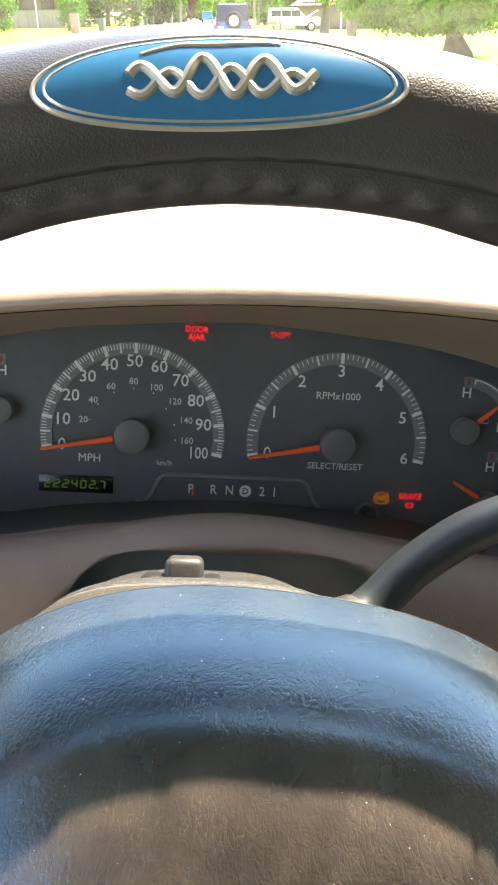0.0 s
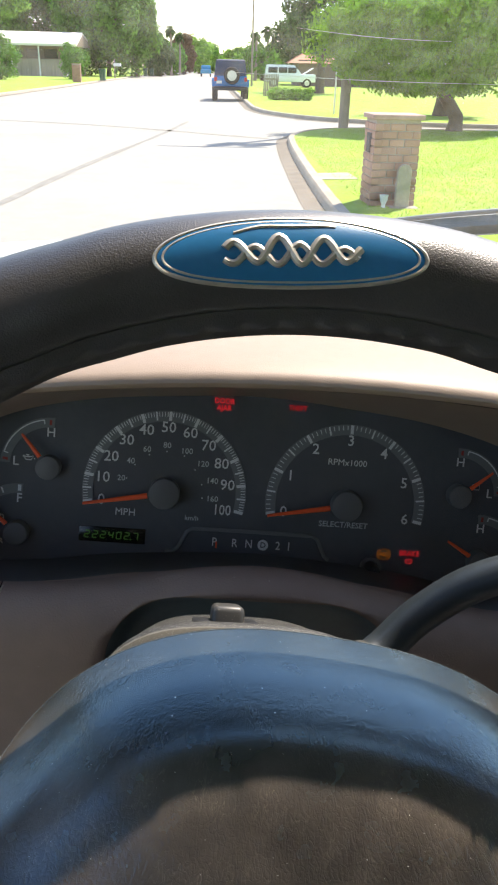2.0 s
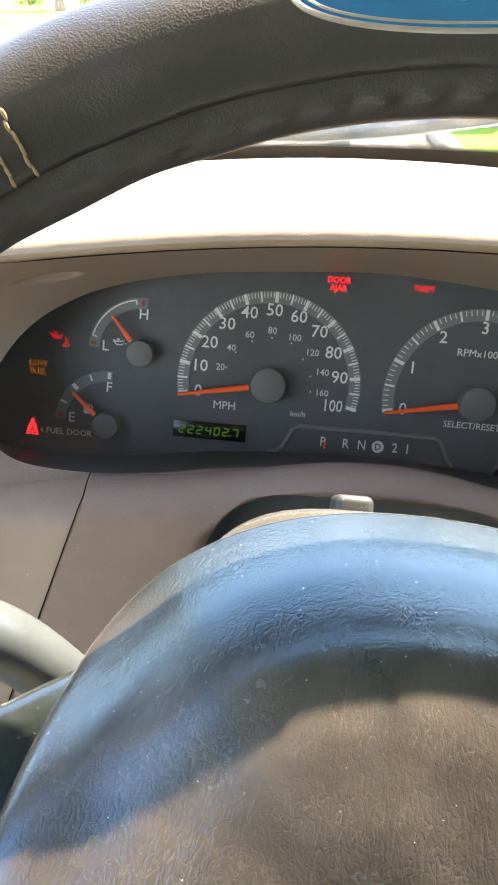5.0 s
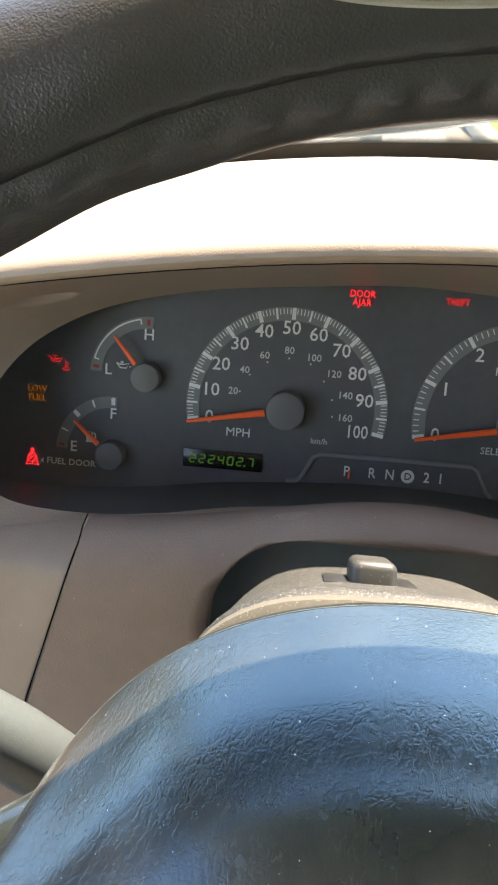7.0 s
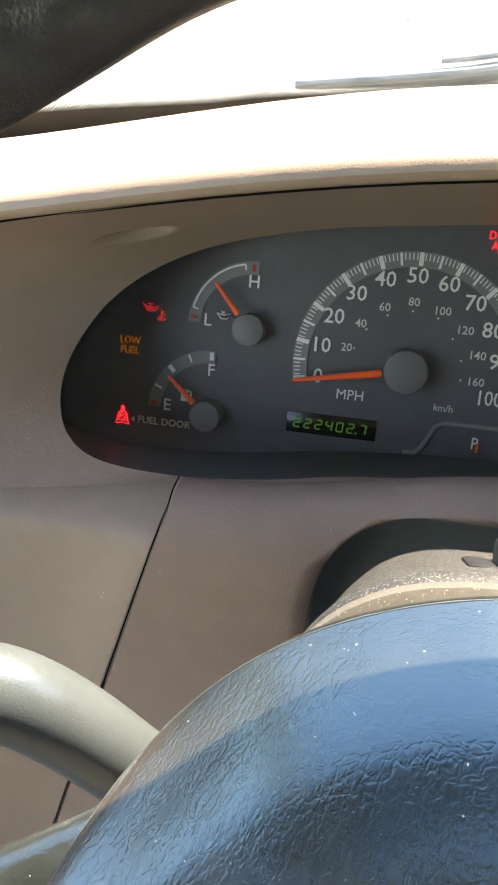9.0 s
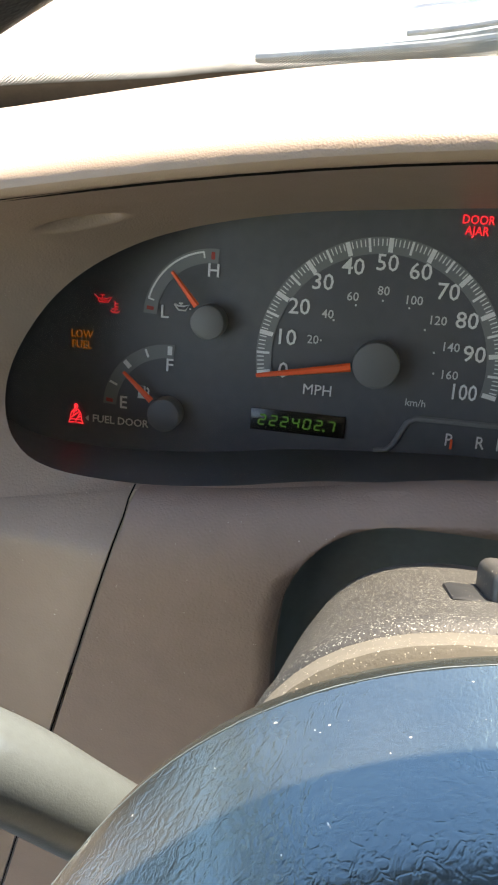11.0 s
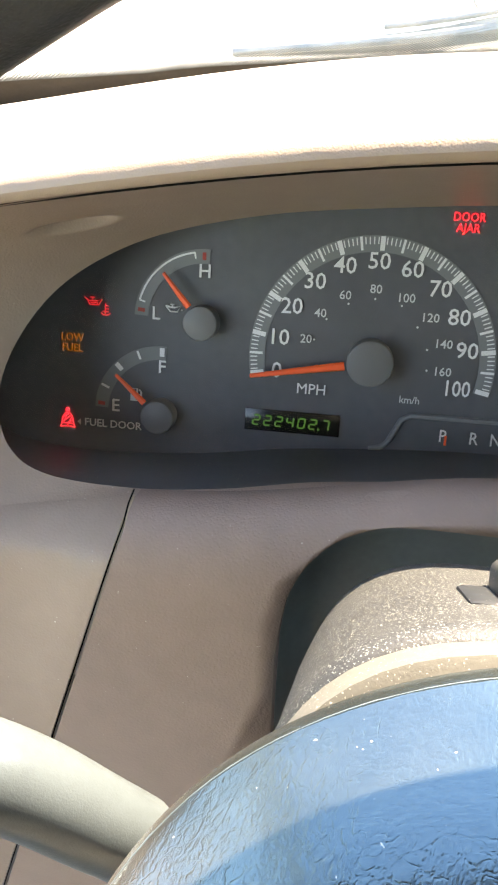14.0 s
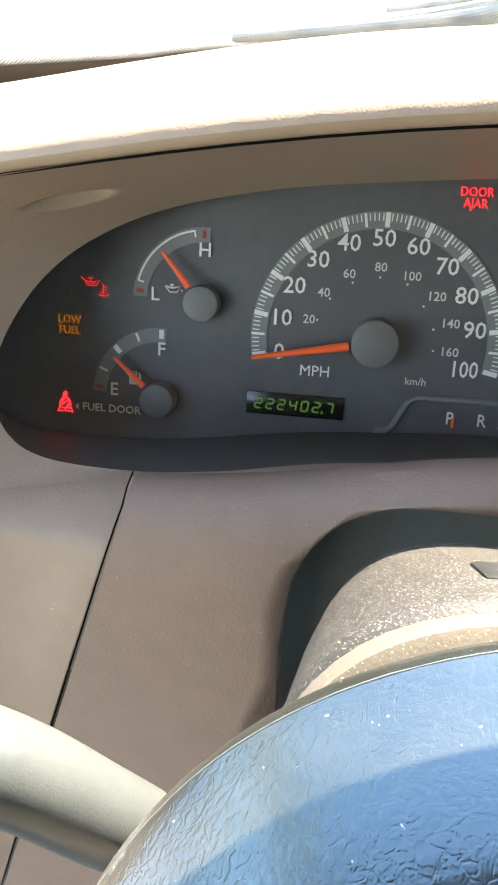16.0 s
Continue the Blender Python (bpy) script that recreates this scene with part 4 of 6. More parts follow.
def section(hw, top, bot, h, n=64, power=3.4):
    row = []
    for j in range(n):
        a = 2 * math.pi * j / n
        c, s = math.cos(a), math.sin(a)
        c, s = math.copysign(abs(c) ** (2 / power), c), math.copysign(abs(s) ** (2 / power), s)
        row.append((CA + hw * c, (top + bot) / 2 + (top - bot) / 2 * s, h))
    return row


bm = bmesh.new()
loft(bm, [section(0.0525, 0.0835, -0.055, -0.0562), section(0.0548, 0.0858, -0.056, -0.0568), section(0.0558, 0.0874, -0.0565, -0.0585), section(0.0562, 0.088, -0.057, -0.062), section(0.0558, 0.0876, -0.0565, -0.0655), section(0.0550, 0.0868, -0.056, -0.069), section(0.0550, 0.0868, -0.056, -0.08), section(0.0535, 0.0865, -0.056, -0.115),
          section(0.0515, 0.086, -0.056, -0.140), section(0.0480, 0.0825, -0.054, -0.150), section(0.0360, 0.074, -0.05, -0.154), section(0.0220, 0.05, -0.04, -0.158)], True, True)
part("shroud", bm, M_COLUMN, column, "grey plastic shroud covered in pale dust")
bm = bmesh.new()
loft(bm, [section(0.0530, 0.083, -0.055, -0.042), section(0.0565, 0.0873, -0.058, -0.0445), section(0.0568, 0.0872, -0.058, -0.0525), section(0.0550, 0.0858, -0.057, -0.0545)], True, True)
part("collar", bm, M_COLLAR, column, "dust-covered collar")
bm = bmesh.new()
loft(bm, [section(0.0535, 0.0838, -0.055, -0.0535), section(0.0535, 0.0838, -0.055, -0.0580)], True, True)
part("groove", bm, M_SHROUD, column, "dark joint")
bm = bmesh.new()
tube(bm, [(CA, 0.0, -0.15), (CA, 0.0, -0.30)], 0.036, 24)
part("shaft_tube", bm, M_COLDARK, column)
part("hazard_button", new_box(-0.0272, -0.0152, 0.074, 0.0925, -0.106, -0.083, bevel=0.0024, seg=3), M_BUTTON, column, "square dark grey hazard flasher button")
# Dark blocks set into the shroud as the shade of two notches.
part("button_recess", new_box(-0.0345, -0.0272, 0.080, 0.0870, -0.101, -0.082, bevel=0.0015), M_SHROUD, column, "dark block as the shade of a notch beside the button")
part("button_recess", new_box(-0.0152, -0.0095, 0.080, 0.0872, -0.101, -0.082, bevel=0.0015), M_SHROUD, column, "dark block as the shade of a notch beside the button")

# levers
bm = bmesh.new()
pts = spline([(0.089, -0.136, 0.000), (0.101, -0.127, 0.0035), (0.116, -0.121, 0.018), (0.136, -0.121, 0.036), (0.160, -0.124, 0.0475), (0.2, -0.13, 0.055), (0.27, -0.14, 0.057), (0.34, -0.15, 0.05)], 6)
tube(bm, pts, 0.0080, 20)
gear = thing("gear_lever", T @ Matrix.Translation((0.09, -0.136, 0)), "bent dark grey column gear lever", "gear lever")
bmesh.ops.translate(bm, verts=bm.verts, vec=(-0.09, 0.136, 0))
part("arm", bm, M_LEVER, gear, "dark grey steel arm")
bm = bmesh.new()
tube(bm, [(-0.012, -0.004, -0.006), (0.0, 0.0, -0.001), (0.006, 0.0045, 0.0015)], [0.0135, 0.0125, 0.0098], 20)
part("boot", bm, M_COLUMN, gear, "worn grey boot at the lever's foot")
bm = bmesh.new()
tube(bm, [(0.235, -0.012, 0.053), (0.262, -0.016, 0.048), (0.30, -0.02, 0.04)], [0.008, 0.0125, 0.0115], 20)
part("knob", bm, M_RUBBER, gear)

signal = thing("turn_signal_lever", T @ Matrix.Translation((-0.03, -0.15, -0.075)), "thick grey satin turn signal lever", "lever")
bm = bmesh.new()
STALK = spline([(-0.020, -0.145, -0.105), (-0.036, -0.156, -0.079), (-0.055, -0.1687, -0.0404), (-0.068, -0.1745, -0.0190), (-0.080, -0.179, -0.0060), (-0.091, -0.1835, -0.0005), (-0.103, -0.188, 0.0005), (-0.115, -0.193, -0.002), (-0.13, -0.199, -0.006), (-0.16, -0.205, -0.012), (-0.2, -0.21, -0.018)], 6)
arm = [p - Vector((-0.03, -0.15, -0.075)) for p in STALK if p.x < -0.0475]
tube(bm, [arm[0] + (arm[0] - arm[1]).normalized() * 0.0008] + arm, [0.0100] + [0.0110] * len(arm), 32)
part("arm", bm, M_STALK, signal, "satin grey plastic arm")
bm = bmesh.new()
tube(bm, [p - Vector((-0.03, -0.15, -0.075)) for p in STALK if p.x > -0.051], 0.0074, 24)
part("neck", bm, M_RUBBER, signal, "thin dark neck between arm and column")
lamp_sign = bmesh.new()
for line in ([(-3.5, 2), (-0.8, 2)], [(-3.5, 0.7), (-0.8, 0.7)], [(-3.5, -0.7), (-0.8, -0.7)], [(-3.5, -2), (-0.8, -2)], [(0, 2.2), (0, -2.2), (1.8, -2), (3, -0.8), (3, 0.8), (1.8, 2), (0, 2.2)]):
    tube(lamp_sign, [(p.x * 0.0010, p.y * 0.0009, math.sqrt(0.0110 ** 2 - (p.y * 0.0009) ** 2) - 0.0110) for a, b in zip(line, line[1:]) for p in (Vector(a), Vector(a).lerp(Vector(b), 0.5), Vector(b))], 0.00028, 6)
ob = part("headlamp_sign", lamp_sign, M_PRINT, signal, "printed headlamp sign")
near = min(range(1, len(STALK) - 1), key=lambda k: (STALK[k] - Vector((-0.0895, -0.1828, -0.0025))).length)
sign_x = (STALK[near - 1] - STALK[near + 1]).normalized()
sign_z = Vector((0.0034, -0.0087, 0.0051))
sign_z = (sign_z - sign_x * sign_z.dot(sign_x)).normalized()
ob.matrix_basis = Matrix.Translation(STALK[near] + sign_z * 0.0110 - Vector((-0.03, -0.15, -0.075))) @ Matrix((sign_x, sign_z.cross(sign_x), sign_z)).transposed().to_4x4()

# ---- cabin shell and windshield ----
def ws_y(z, x=0.35):
    """The glass: raked, and curving back towards the driver's side along its foot."""
    return (0.32 - z) / 0.7 - 0.35 * max(0.0, 0.35 - x) ** 2 * max(0.08, min(1.0, 1 - (z - 0.1) / 0.25))


def frit_z(x):
    """Lower edge of the printed band."""
    return float(np.interp(x, (-0.5, -0.29, -0.25, -0.19, -0.16, -0.13, -0.07, 0.02, 0.16, 1.2), (0.030, 0.0441, 0.0468, 0.0482, 0.0495, 0.053, 0.0552, 0.0605, 0.0625, 0.075)))


def frit_top(x):
    return float(np.interp(x, (-0.5, -0.285, -0.24, -0.19, -0.15, -0.11, -0.06, 0.03, 0.11, 1.2), (0.040, 0.0533, 0.0563, 0.0576, 0.0598, 0.0615, 0.067, 0.0745, 0.078, 0.1)))


M_FRIT = bpy.data.materials.new("printed dot band")
M_FRIT.use_nodes = True
fn, fl = M_FRIT.node_tree.nodes, M_FRIT.node_tree.links
fco, fvor, fcmp, ftr, fmix, fmap = (fn.new("ShaderNode" + k) for k in ("TexCoord", "TexVoronoi", "Math", "BsdfTransparent", "MixShader", "Mapping"))
fvor.inputs["Scale"].default_value, fvor.inputs["Randomness"].default_value, fvor.voronoi_dimensions = 560, 0.0, "2D"
fmap.inputs["Rotation"].default_value = (0, 0, radians(45))
fcmp.operation = "LESS_THAN"
fsep, frange = fn.new("ShaderNodeSeparateXYZ"), fn.new("ShaderNodeMapRange")
for key, val in (("From Min", 0.0), ("From Max", 0.017), ("To Min", 0.62), ("To Max", 0.24)):
    frange.inputs[key].default_value = val
fl.new(fco.outputs["UV"], fsep.inputs[0]), fl.new(fsep.outputs["Y"], frange.inputs["Value"]), fl.new(frange.outputs["Result"], fcmp.inputs[1])
fn["Principled BSDF"].inputs["Base Color"].default_value = (0.05, 0.07, 0.075, 1)
fl.new(fco.outputs["UV"], fmap.inputs["Vector"]), fl.new(fmap.outputs[0], fvor.inputs["Vector"]), fl.new(fvor.outputs["Distance"], fcmp.inputs[0])
fl.new(fcmp.outputs[0], fmix.inputs[0]), fl.new(ftr.outputs[0], fmix.inputs[1]), fl.new(fn["Principled BSDF"].outputs[0], fmix.inputs[2])
fl.new(fmix.outputs[0], fn["Material Output"].inputs["Surface"])

windshield = thing("window_1", T, "raked windshield with a dotted dark edge", "windshield", kind="structure")
bm = bmesh.new()
loft(bm, [[(x, ws_y(z, x), z) for x in (-0.5, -0.4, -0.3, -0.2, -0.1, 0.0, 0.1, 0.2, 0.33, 0.6, 0.9, 1.18)] for z in (-0.06, 0.04, 0.1, 0.15, 0.2, 0.3, 0.35, 0.45, 0.6)], closed=False)
pane = part("glass", bm, M_WSGLASS, windshield, "clear glass with a film of dust")
pane.visible_shadow = False
bm = bmesh.new()
uv = bm.loops.layers.uv.new()
cols = [-0.5 + 0.02 * k for k in range(85)]
rows = loft(bm, [[(x, ws_y(z, x) - 0.004, z) for x, z in ((x, e(x)) for x in cols)] for e in (frit_z, frit_top)], closed=False)
for f in bm.faces:
    for lp in f.loops:
        lp[uv].uv = (lp.vert.co.x, (lp.vert.co.z - frit_z(lp.vert.co.x)) * 1.7)
part("frit_band", bm, M_FRIT, windshield, "band of fine black dots")
bm = bmesh.new()
loft(bm, [[(x, ws_y(frit_z(x) + d, x) - 0.003 - e, frit_z(x) + d) for x in cols] for d, e in ((0.0, 0.0), (-0.004, 0.003), (-0.03, 0.012), (-0.07, 0.03))], closed=False)
M_GASKET = mat("olive sealing strip", (0.045, 0.044, 0.036), 0.7, var=0.2, var_scale=40)
M_FLECK = mat("pale dirt and lines on glass", (0.62, 0.62, 0.58), 0.8)
to_glass = T.inverted()
# two long pale hairlines across the glass
for a, b in (((0.072, 0.1045, 1.6370), (0.160, 0.1036, 1.6320)), ((0.033, 0.1435, 1.6138), (0.200, 0.1320, 1.6103))):
    scratch = bmesh.new()
    a, b = Vector(a), Vector(b)
    tube(scratch, [to_glass @ (a.lerp(b, k / 10) + Vector((0, -0.0006, -0.0004 - 0.0012 * math.sin(math.pi * k / 10)))) for k in range(11)], [0.00004 + 0.00014 * math.sin(math.pi * (k + 0.5) / 11) for k in range(11)], 5)
    part("scratch", scratch, M_FLECK, windshield, "long pale hairline on the glass")
rng = random.Random(77)
flecks = bmesh.new()
for k in range(46):
    s, u = rng.random(), rng.random()
    c = Vector((-0.12, 0.119, 1.639)).lerp(Vector((0.2, 0.0995, 1.6365)), s).lerp(Vector((-0.16, 0.311, 1.511)).lerp(Vector((0.25, 0.262, 1.518)), s), u * u * 0.9)
    r = 0.00022 + 0.0005 * rng.random() ** 4
    bmesh.ops.create_icosphere(flecks, subdivisions=1, radius=r, matrix=to_glass @ Matrix.Translation(c + Vector((0, -0.001, -0.001))) @ Matrix.Diagonal((1 + rng.random(), 1, 0.6, 1)))
tagged(part("dirt_fleck", flecks, M_FLECK, windshield, "small pale flecks of dirt"), kind="stuff")
part("gasket", bm, M_GASKET, windshield, "olive-brown edge strip")

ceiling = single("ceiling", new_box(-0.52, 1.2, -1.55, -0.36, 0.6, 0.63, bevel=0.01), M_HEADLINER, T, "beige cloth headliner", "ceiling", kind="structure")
# Unseen panel along the glass, added to darken the hub's reflection.
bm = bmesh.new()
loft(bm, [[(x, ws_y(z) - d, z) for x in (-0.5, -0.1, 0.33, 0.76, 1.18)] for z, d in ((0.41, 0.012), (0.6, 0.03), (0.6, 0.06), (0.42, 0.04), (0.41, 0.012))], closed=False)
single("trim", bm, M_HEADLINER, T, "unseen beige cloth panel above the windshield, added to darken reflections", "trim", kind="structure")
single("floor", new_box(-0.52, 1.2, -1.55, 0.45, -0.8, -0.76), M_TRIM, T, "tan cabin floor", "floor", kind="structure")
for name, x0, x1 in (("wall_left", -0.54, -0.5), ("wall_right", 1.18, 1.22)):
    # The unseen left side is left open to let fill light in.
    bm = new_box(x0, x1, 0.02, 0.5, -0.8, 0.09) if x0 < 0 else new_box(x0, x1, -1.55, 0.5, -0.8, 0.09)
    if x0 < 0:
        box(bm, x0, x1, -1.55, -1.2, -0.8, 0.09)
        box(bm, x0, x1, -1.2, 0.02, -0.8, -0.66)
    box(bm, x0, x1, -1.55, -1.42, 0.09, 0.62)
    box(bm, x0, x1, -1.55, -0.36, 0.56, 0.62)
    m = Matrix.Translation(((x0 + x1) / 2, 0.03, 0.335)) @ Matrix.Rotation(-math.atan(0.7), 4, "X")
    box(bm, -0.02, 0.02, -0.52, 0.5, -0.03, 0.03, m=m)
    single(name, bm, M_TRIM, T, "tan cabin side with its door opening" if x0 < 0 else "tan door panel below a window", "wall", kind="structure", smooth=False)
bm = new_box(-0.54, 1.22, -1.6, -1.56, -0.8, 0.12)
box(bm, -0.54, 1.22, -1.6, -1.56, 0.5, 0.62)
single("wall_rear", bm, M_TRIM, T, "tan rear cabin wall below a window", "wall", kind="structure", smooth=False)
single("firewall", new_box(-0.5, 1.18, 0.42, 0.45, -0.8, -0.08), M_TRIM, T, "plain bulkhead behind the dashboard", "wall", kind="structure")

# Unseen panes, tinted to hold sky light off the dash and hub.
for name, x in (("window_2", 1.2),):
    bm = bmesh.new()
    loft(bm, [[(x + d, y, z) for y, z in ((-1.42, 0.09), (0.3, 0.09), (-0.36, 0.56), (-1.42, 0.56))] for d in (-0.002, 0.002)], True, True)
    single(name, bm, M_SIDEGLASS, T, "unseen side window, tinted to cut sky light", "window", kind="structure", smooth=False)
single("window_3", new_box(-0.54, 1.22, -1.582, -1.578, 0.12, 0.5), M_REARGLASS, T, "unseen rear window, darkened to dim reflections", "window", kind="structure", smooth=False)
# Unseen seat: cushion added to bounce sunlight, backrest dark for the hub's reflection.
M_BLACKTRIM = mat("dark seat cloth", (0.04, 0.037, 0.034), 0.9, var=0.2, var_scale=20)
seat = thing("bench_seat", T, "unseen tan cloth bench seat, added to bounce light onto the dash", "seat")
M_SEAT = mat("tan seat cloth", (0.33, 0.28, 0.225), 0.9, var=0.15, var_scale=25, bump=0.3, bump_scale=500)
part("cushion", new_box(-0.44, 1.1, -1.2, -0.62, -0.5, -0.32, bevel=0.05, seg=3), M_SEAT, seat)
part("backrest", new_box(-0.44, 1.1, -1.4, -1.18, -0.5, 0.34, bevel=0.05, seg=3), M_BLACKTRIM, seat, "charcoal backrest, darkened to keep reflections down")
part("base", new_box(-0.4, 1.06, -1.35, -0.66, -0.76, -0.5, bevel=0.01), M_BLACKTRIM, seat)

# hood, cowl and wiper outside
# Pale blue-grey puts the sun's glare into the wiper's colour.
M_WIPER = mat("wiper paint lightened as if sunlit", (0.2, 0.23, 0.24), 0.45, var=0.2, var_scale=30)
hood = thing("hood", T, "pale painted engine hood", "hood")
bm = bmesh.new()
loft(bm, [[(0.34 + 0.86 * s, y, z - 0.06 * abs(s) ** 2.5) for s in [k / 12 - 1 for k in range(25)]] for y, z in ((0.56, -0.06), (0.7, -0.055), (1.1, -0.085), (1.5, -0.15), (1.7, -0.23), (1.75, -0.4))], closed=False)
part("panel", bm, M_PAINT, hood)
part("washer_nozzle", new_box(0.058, 0.102, 1.33, 1.38, -0.135, -0.064, bevel=0.006), M_WIPER, hood, "small grey washer nozzle")
cowl = thing("cowl_grille", T, "black plastic cowl grille under the windshield", "cowl")
bm = bmesh.new()
loft(bm, [[(x, y, z) for x in cols] for y, z in ((0.42, -0.06), (0.46, -0.07), (0.5, -0.075), (0.56, -0.07))], closed=False)
part("panel", bm, M_RUBBER, cowl)
slat = mesh_of(new_box(-0.004, 0.004, 0.45, 0.54, -0.068, -0.058, bevel=0.001))
slat.materials.append(M_RUBBER)
for k in range(60):
    ob = new("slat", slat)
    ob.parent = cowl
    ob.location.x = -0.45 + 0.0268 * k
wiper = thing("windshield_wiper", T @ Matrix.Translation((0.0, 0.36, 0.065)), "dark windshield wiper parked on the glass", "wiper")


def on_glass(x, z, out):
    return Vector((x, ws_y(z) + out * 0.57 - 0.36, z + out * 0.82 - 0.065))


line = [(v.x, v.y) for v in spline([(-0.12, 0.053, 0), (-0.03, 0.063, 0), (0.04, 0.073, 0), (0.14, 0.097, 0), (0.24, 0.124, 0), (0.42, 0.16, 0), (0.62, 0.185, 0)], 6)]
bm = bmesh.new()
tube(bm, [on_glass(x, z - 0.008, 0.005) for x, z in line], 0.0035, 8)
part("blade", bm, M_WIPER, wiper, "black rubber blade")
bm = bmesh.new()
tube(bm, [on_glass(x, z - 0.014, 0.010) for x, z in line], [0.004 + 0.007 * min(1, (x + 0.12) / 0.2) for x, z in line], 8, flat=1.4)
part("arm", bm, M_WIPER, wiper, "blue-grey painted arm")
bm = bmesh.new()
tube(bm, [on_glass(x, z - 0.004, 0.012) for x, z in line[8:]], 0.0022, 8)
part("bow", bm, M_WIPER, wiper, "thin steel bow")

# ---- outside: ground, street, lawns ----
M_GROUND = mat("dry turf", (0.12, 0.14, 0.05), 0.95, var=0.3, var_scale=0.3, bump=0.4, bump_scale=8)
M_ROAD = mat("pale worn concrete street", (0.31, 0.295, 0.265), 0.85, var=0.12, var_scale=0.35, bump=0.3, bump_scale=30)
M_SEAM = mat("tarred joint", (0.2, 0.19, 0.17), 0.8, var=0.3, var_scale=4)
M_KERB = mat("weathered kerb concrete", (0.36, 0.31, 0.25), 0.9, var=0.25, var_scale=2.5, bump=0.4, bump_scale=25)
M_GUTTER = mat("stained gutter concrete", (0.17, 0.145, 0.115), 0.9, var=0.3, var_scale=3, bump=0.4, bump_scale=25)
M_LAWN = mat("mown lawn", (0.23, 0.37, 0.025), 0.9, var=0.25, var_scale=0.9, bump=0.8, bump_scale=28)
M_BLADE = mat("grass blade", (0.26, 0.42, 0.03), 0.7, island=0.35, leaf=0.45)
M_BRICK = mat("weathered red brick", (0.4, 0.225, 0.165), 0.85, var=0.25, var_scale=9, bump=0.4, bump_scale=60, island=0.35)
M_MORTAR = mat("grey mortar", (0.36, 0.31, 0.265), 0.95, var=0.15, var_scale=20)
M_CAPSTONE = mat("brick cap", (0.46, 0.3, 0.24), 0.85, var=0.2, var_scale=10)
M_BARK = mat("brown bark", (0.13, 0.1, 0.075), 0.95, var=0.3, var_scale=6, bump=0.8, bump_scale=20)
M_POLE = mat("weathered pole timber", (0.3, 0.25, 0.2), 0.9, var=0.25, var_scale=5, bump=0.4, bump_scale=40, stretch=(1, 1, 0.08))
M_LEAF_BRIGHT = mat("bright cypress foliage", (0.16, 0.34, 0.02), 0.7, island=0.3, leaf=0.45)
M_LEAF = mat("green foliage", (0.11, 0.27, 0.03), 0.7, island=0.5, leaf=0.45)
M_LEAF_DARK = mat("dark foliage", (0.075, 0.145, 0.04), 0.7, island=0.5, leaf=0.45)
M_LEAF_PALE = mat("pale green foliage", (0.19, 0.38, 0.045), 0.7, island=0.5, leaf=0.45)
M_LEAF_BROWN = mat("russet foliage", (0.16, 0.1, 0.06), 0.8, island=0.4, leaf=0.45)
M_WHITE = mat("white paint", (0.75, 0.75, 0.73), 0.5, var=0.05, var_scale=3)
M_ROOFW = mat("white metal roof", (0.7, 0.68, 0.62), 0.6, var=0.08, var_scale=2)
M_ROOFT = mat("clay tile roof", (0.45, 0.22, 0.13), 0.8, var=0.2, var_scale=2)
M_HOUSEB = mat("brown brick wall", (0.2, 0.15, 0.12), 0.9, var=0.2, var_scale=3)
M_DARKGLASS = mat("dark window glass", (0.02, 0.025, 0.03), 0.1)
M_JEEP = mat("blue car paint", (0.03, 0.17, 0.46), 0.25)
M_BLACK = mat("black soft top", (0.03, 0.032, 0.035), 0.7, var=0.2, var_scale=5)
M_NAVY = mat("dark navy hard top", (0.03, 0.05, 0.1), 0.6, var=0.15, var_scale=5)
M_TYRE = mat("tyre rubber", (0.025, 0.025, 0.025), 0.85)
M_ALLOY = mat("silver alloy", (0.6, 0.6, 0.6), 0.3, metal=0.8)
M_TAIL = mat("tail lamp red", (0.5, 0.03, 0.02), 0.3)
M_CARWHITE = mat("white car paint", (0.84, 0.85, 0.87), 0.25)
M_BIN = mat("dark green plastic", (0.03, 0.1, 0.06), 0.5, var=0.1, var_scale=4)
M_SIGN = mat("green sign sheet", (0.02, 0.3, 0.2), 0.5)
M_CYAN = mat("cyan car paint", (0.05, 0.35, 0.6), 0.3)

ROAD = pose(0, 0, 0, 0, 0, 1.04)
bm = bmesh.new()
bmesh.ops.create_grid(bm, x_segments=2, y_segments=2, size=1500)
single("ground", bm, M_GROUND, pose(0, 0, -0.03), "flat turf reaching the horizon", "ground", kind="structure")


def slab(name, outline, z0, z1, material, label, category, rounded=0.03):
    bm = bmesh.new()
    ring = [Vector((x, y, 0)) for x, y in outline]
    loft(bm, [[(p.x, p.y, z0) for p in ring], [(p.x, p.y, z1) for p in ring]], True, True)
    return single(name, bm, material, ROAD, label, category, kind="structure", smooth=False)


slab("road", [(-10.9, -60), (1.35, -60), (1.55, 9), (1.95, 19.0), (2.4, 22), (40, 22), (40, 27.5), (2.5, 34), (2.15, 40), (2.1, 420), (-10.6, 420)], -0.2, 0.0, M_ROAD, "pale sun-bleached concrete street", "road")


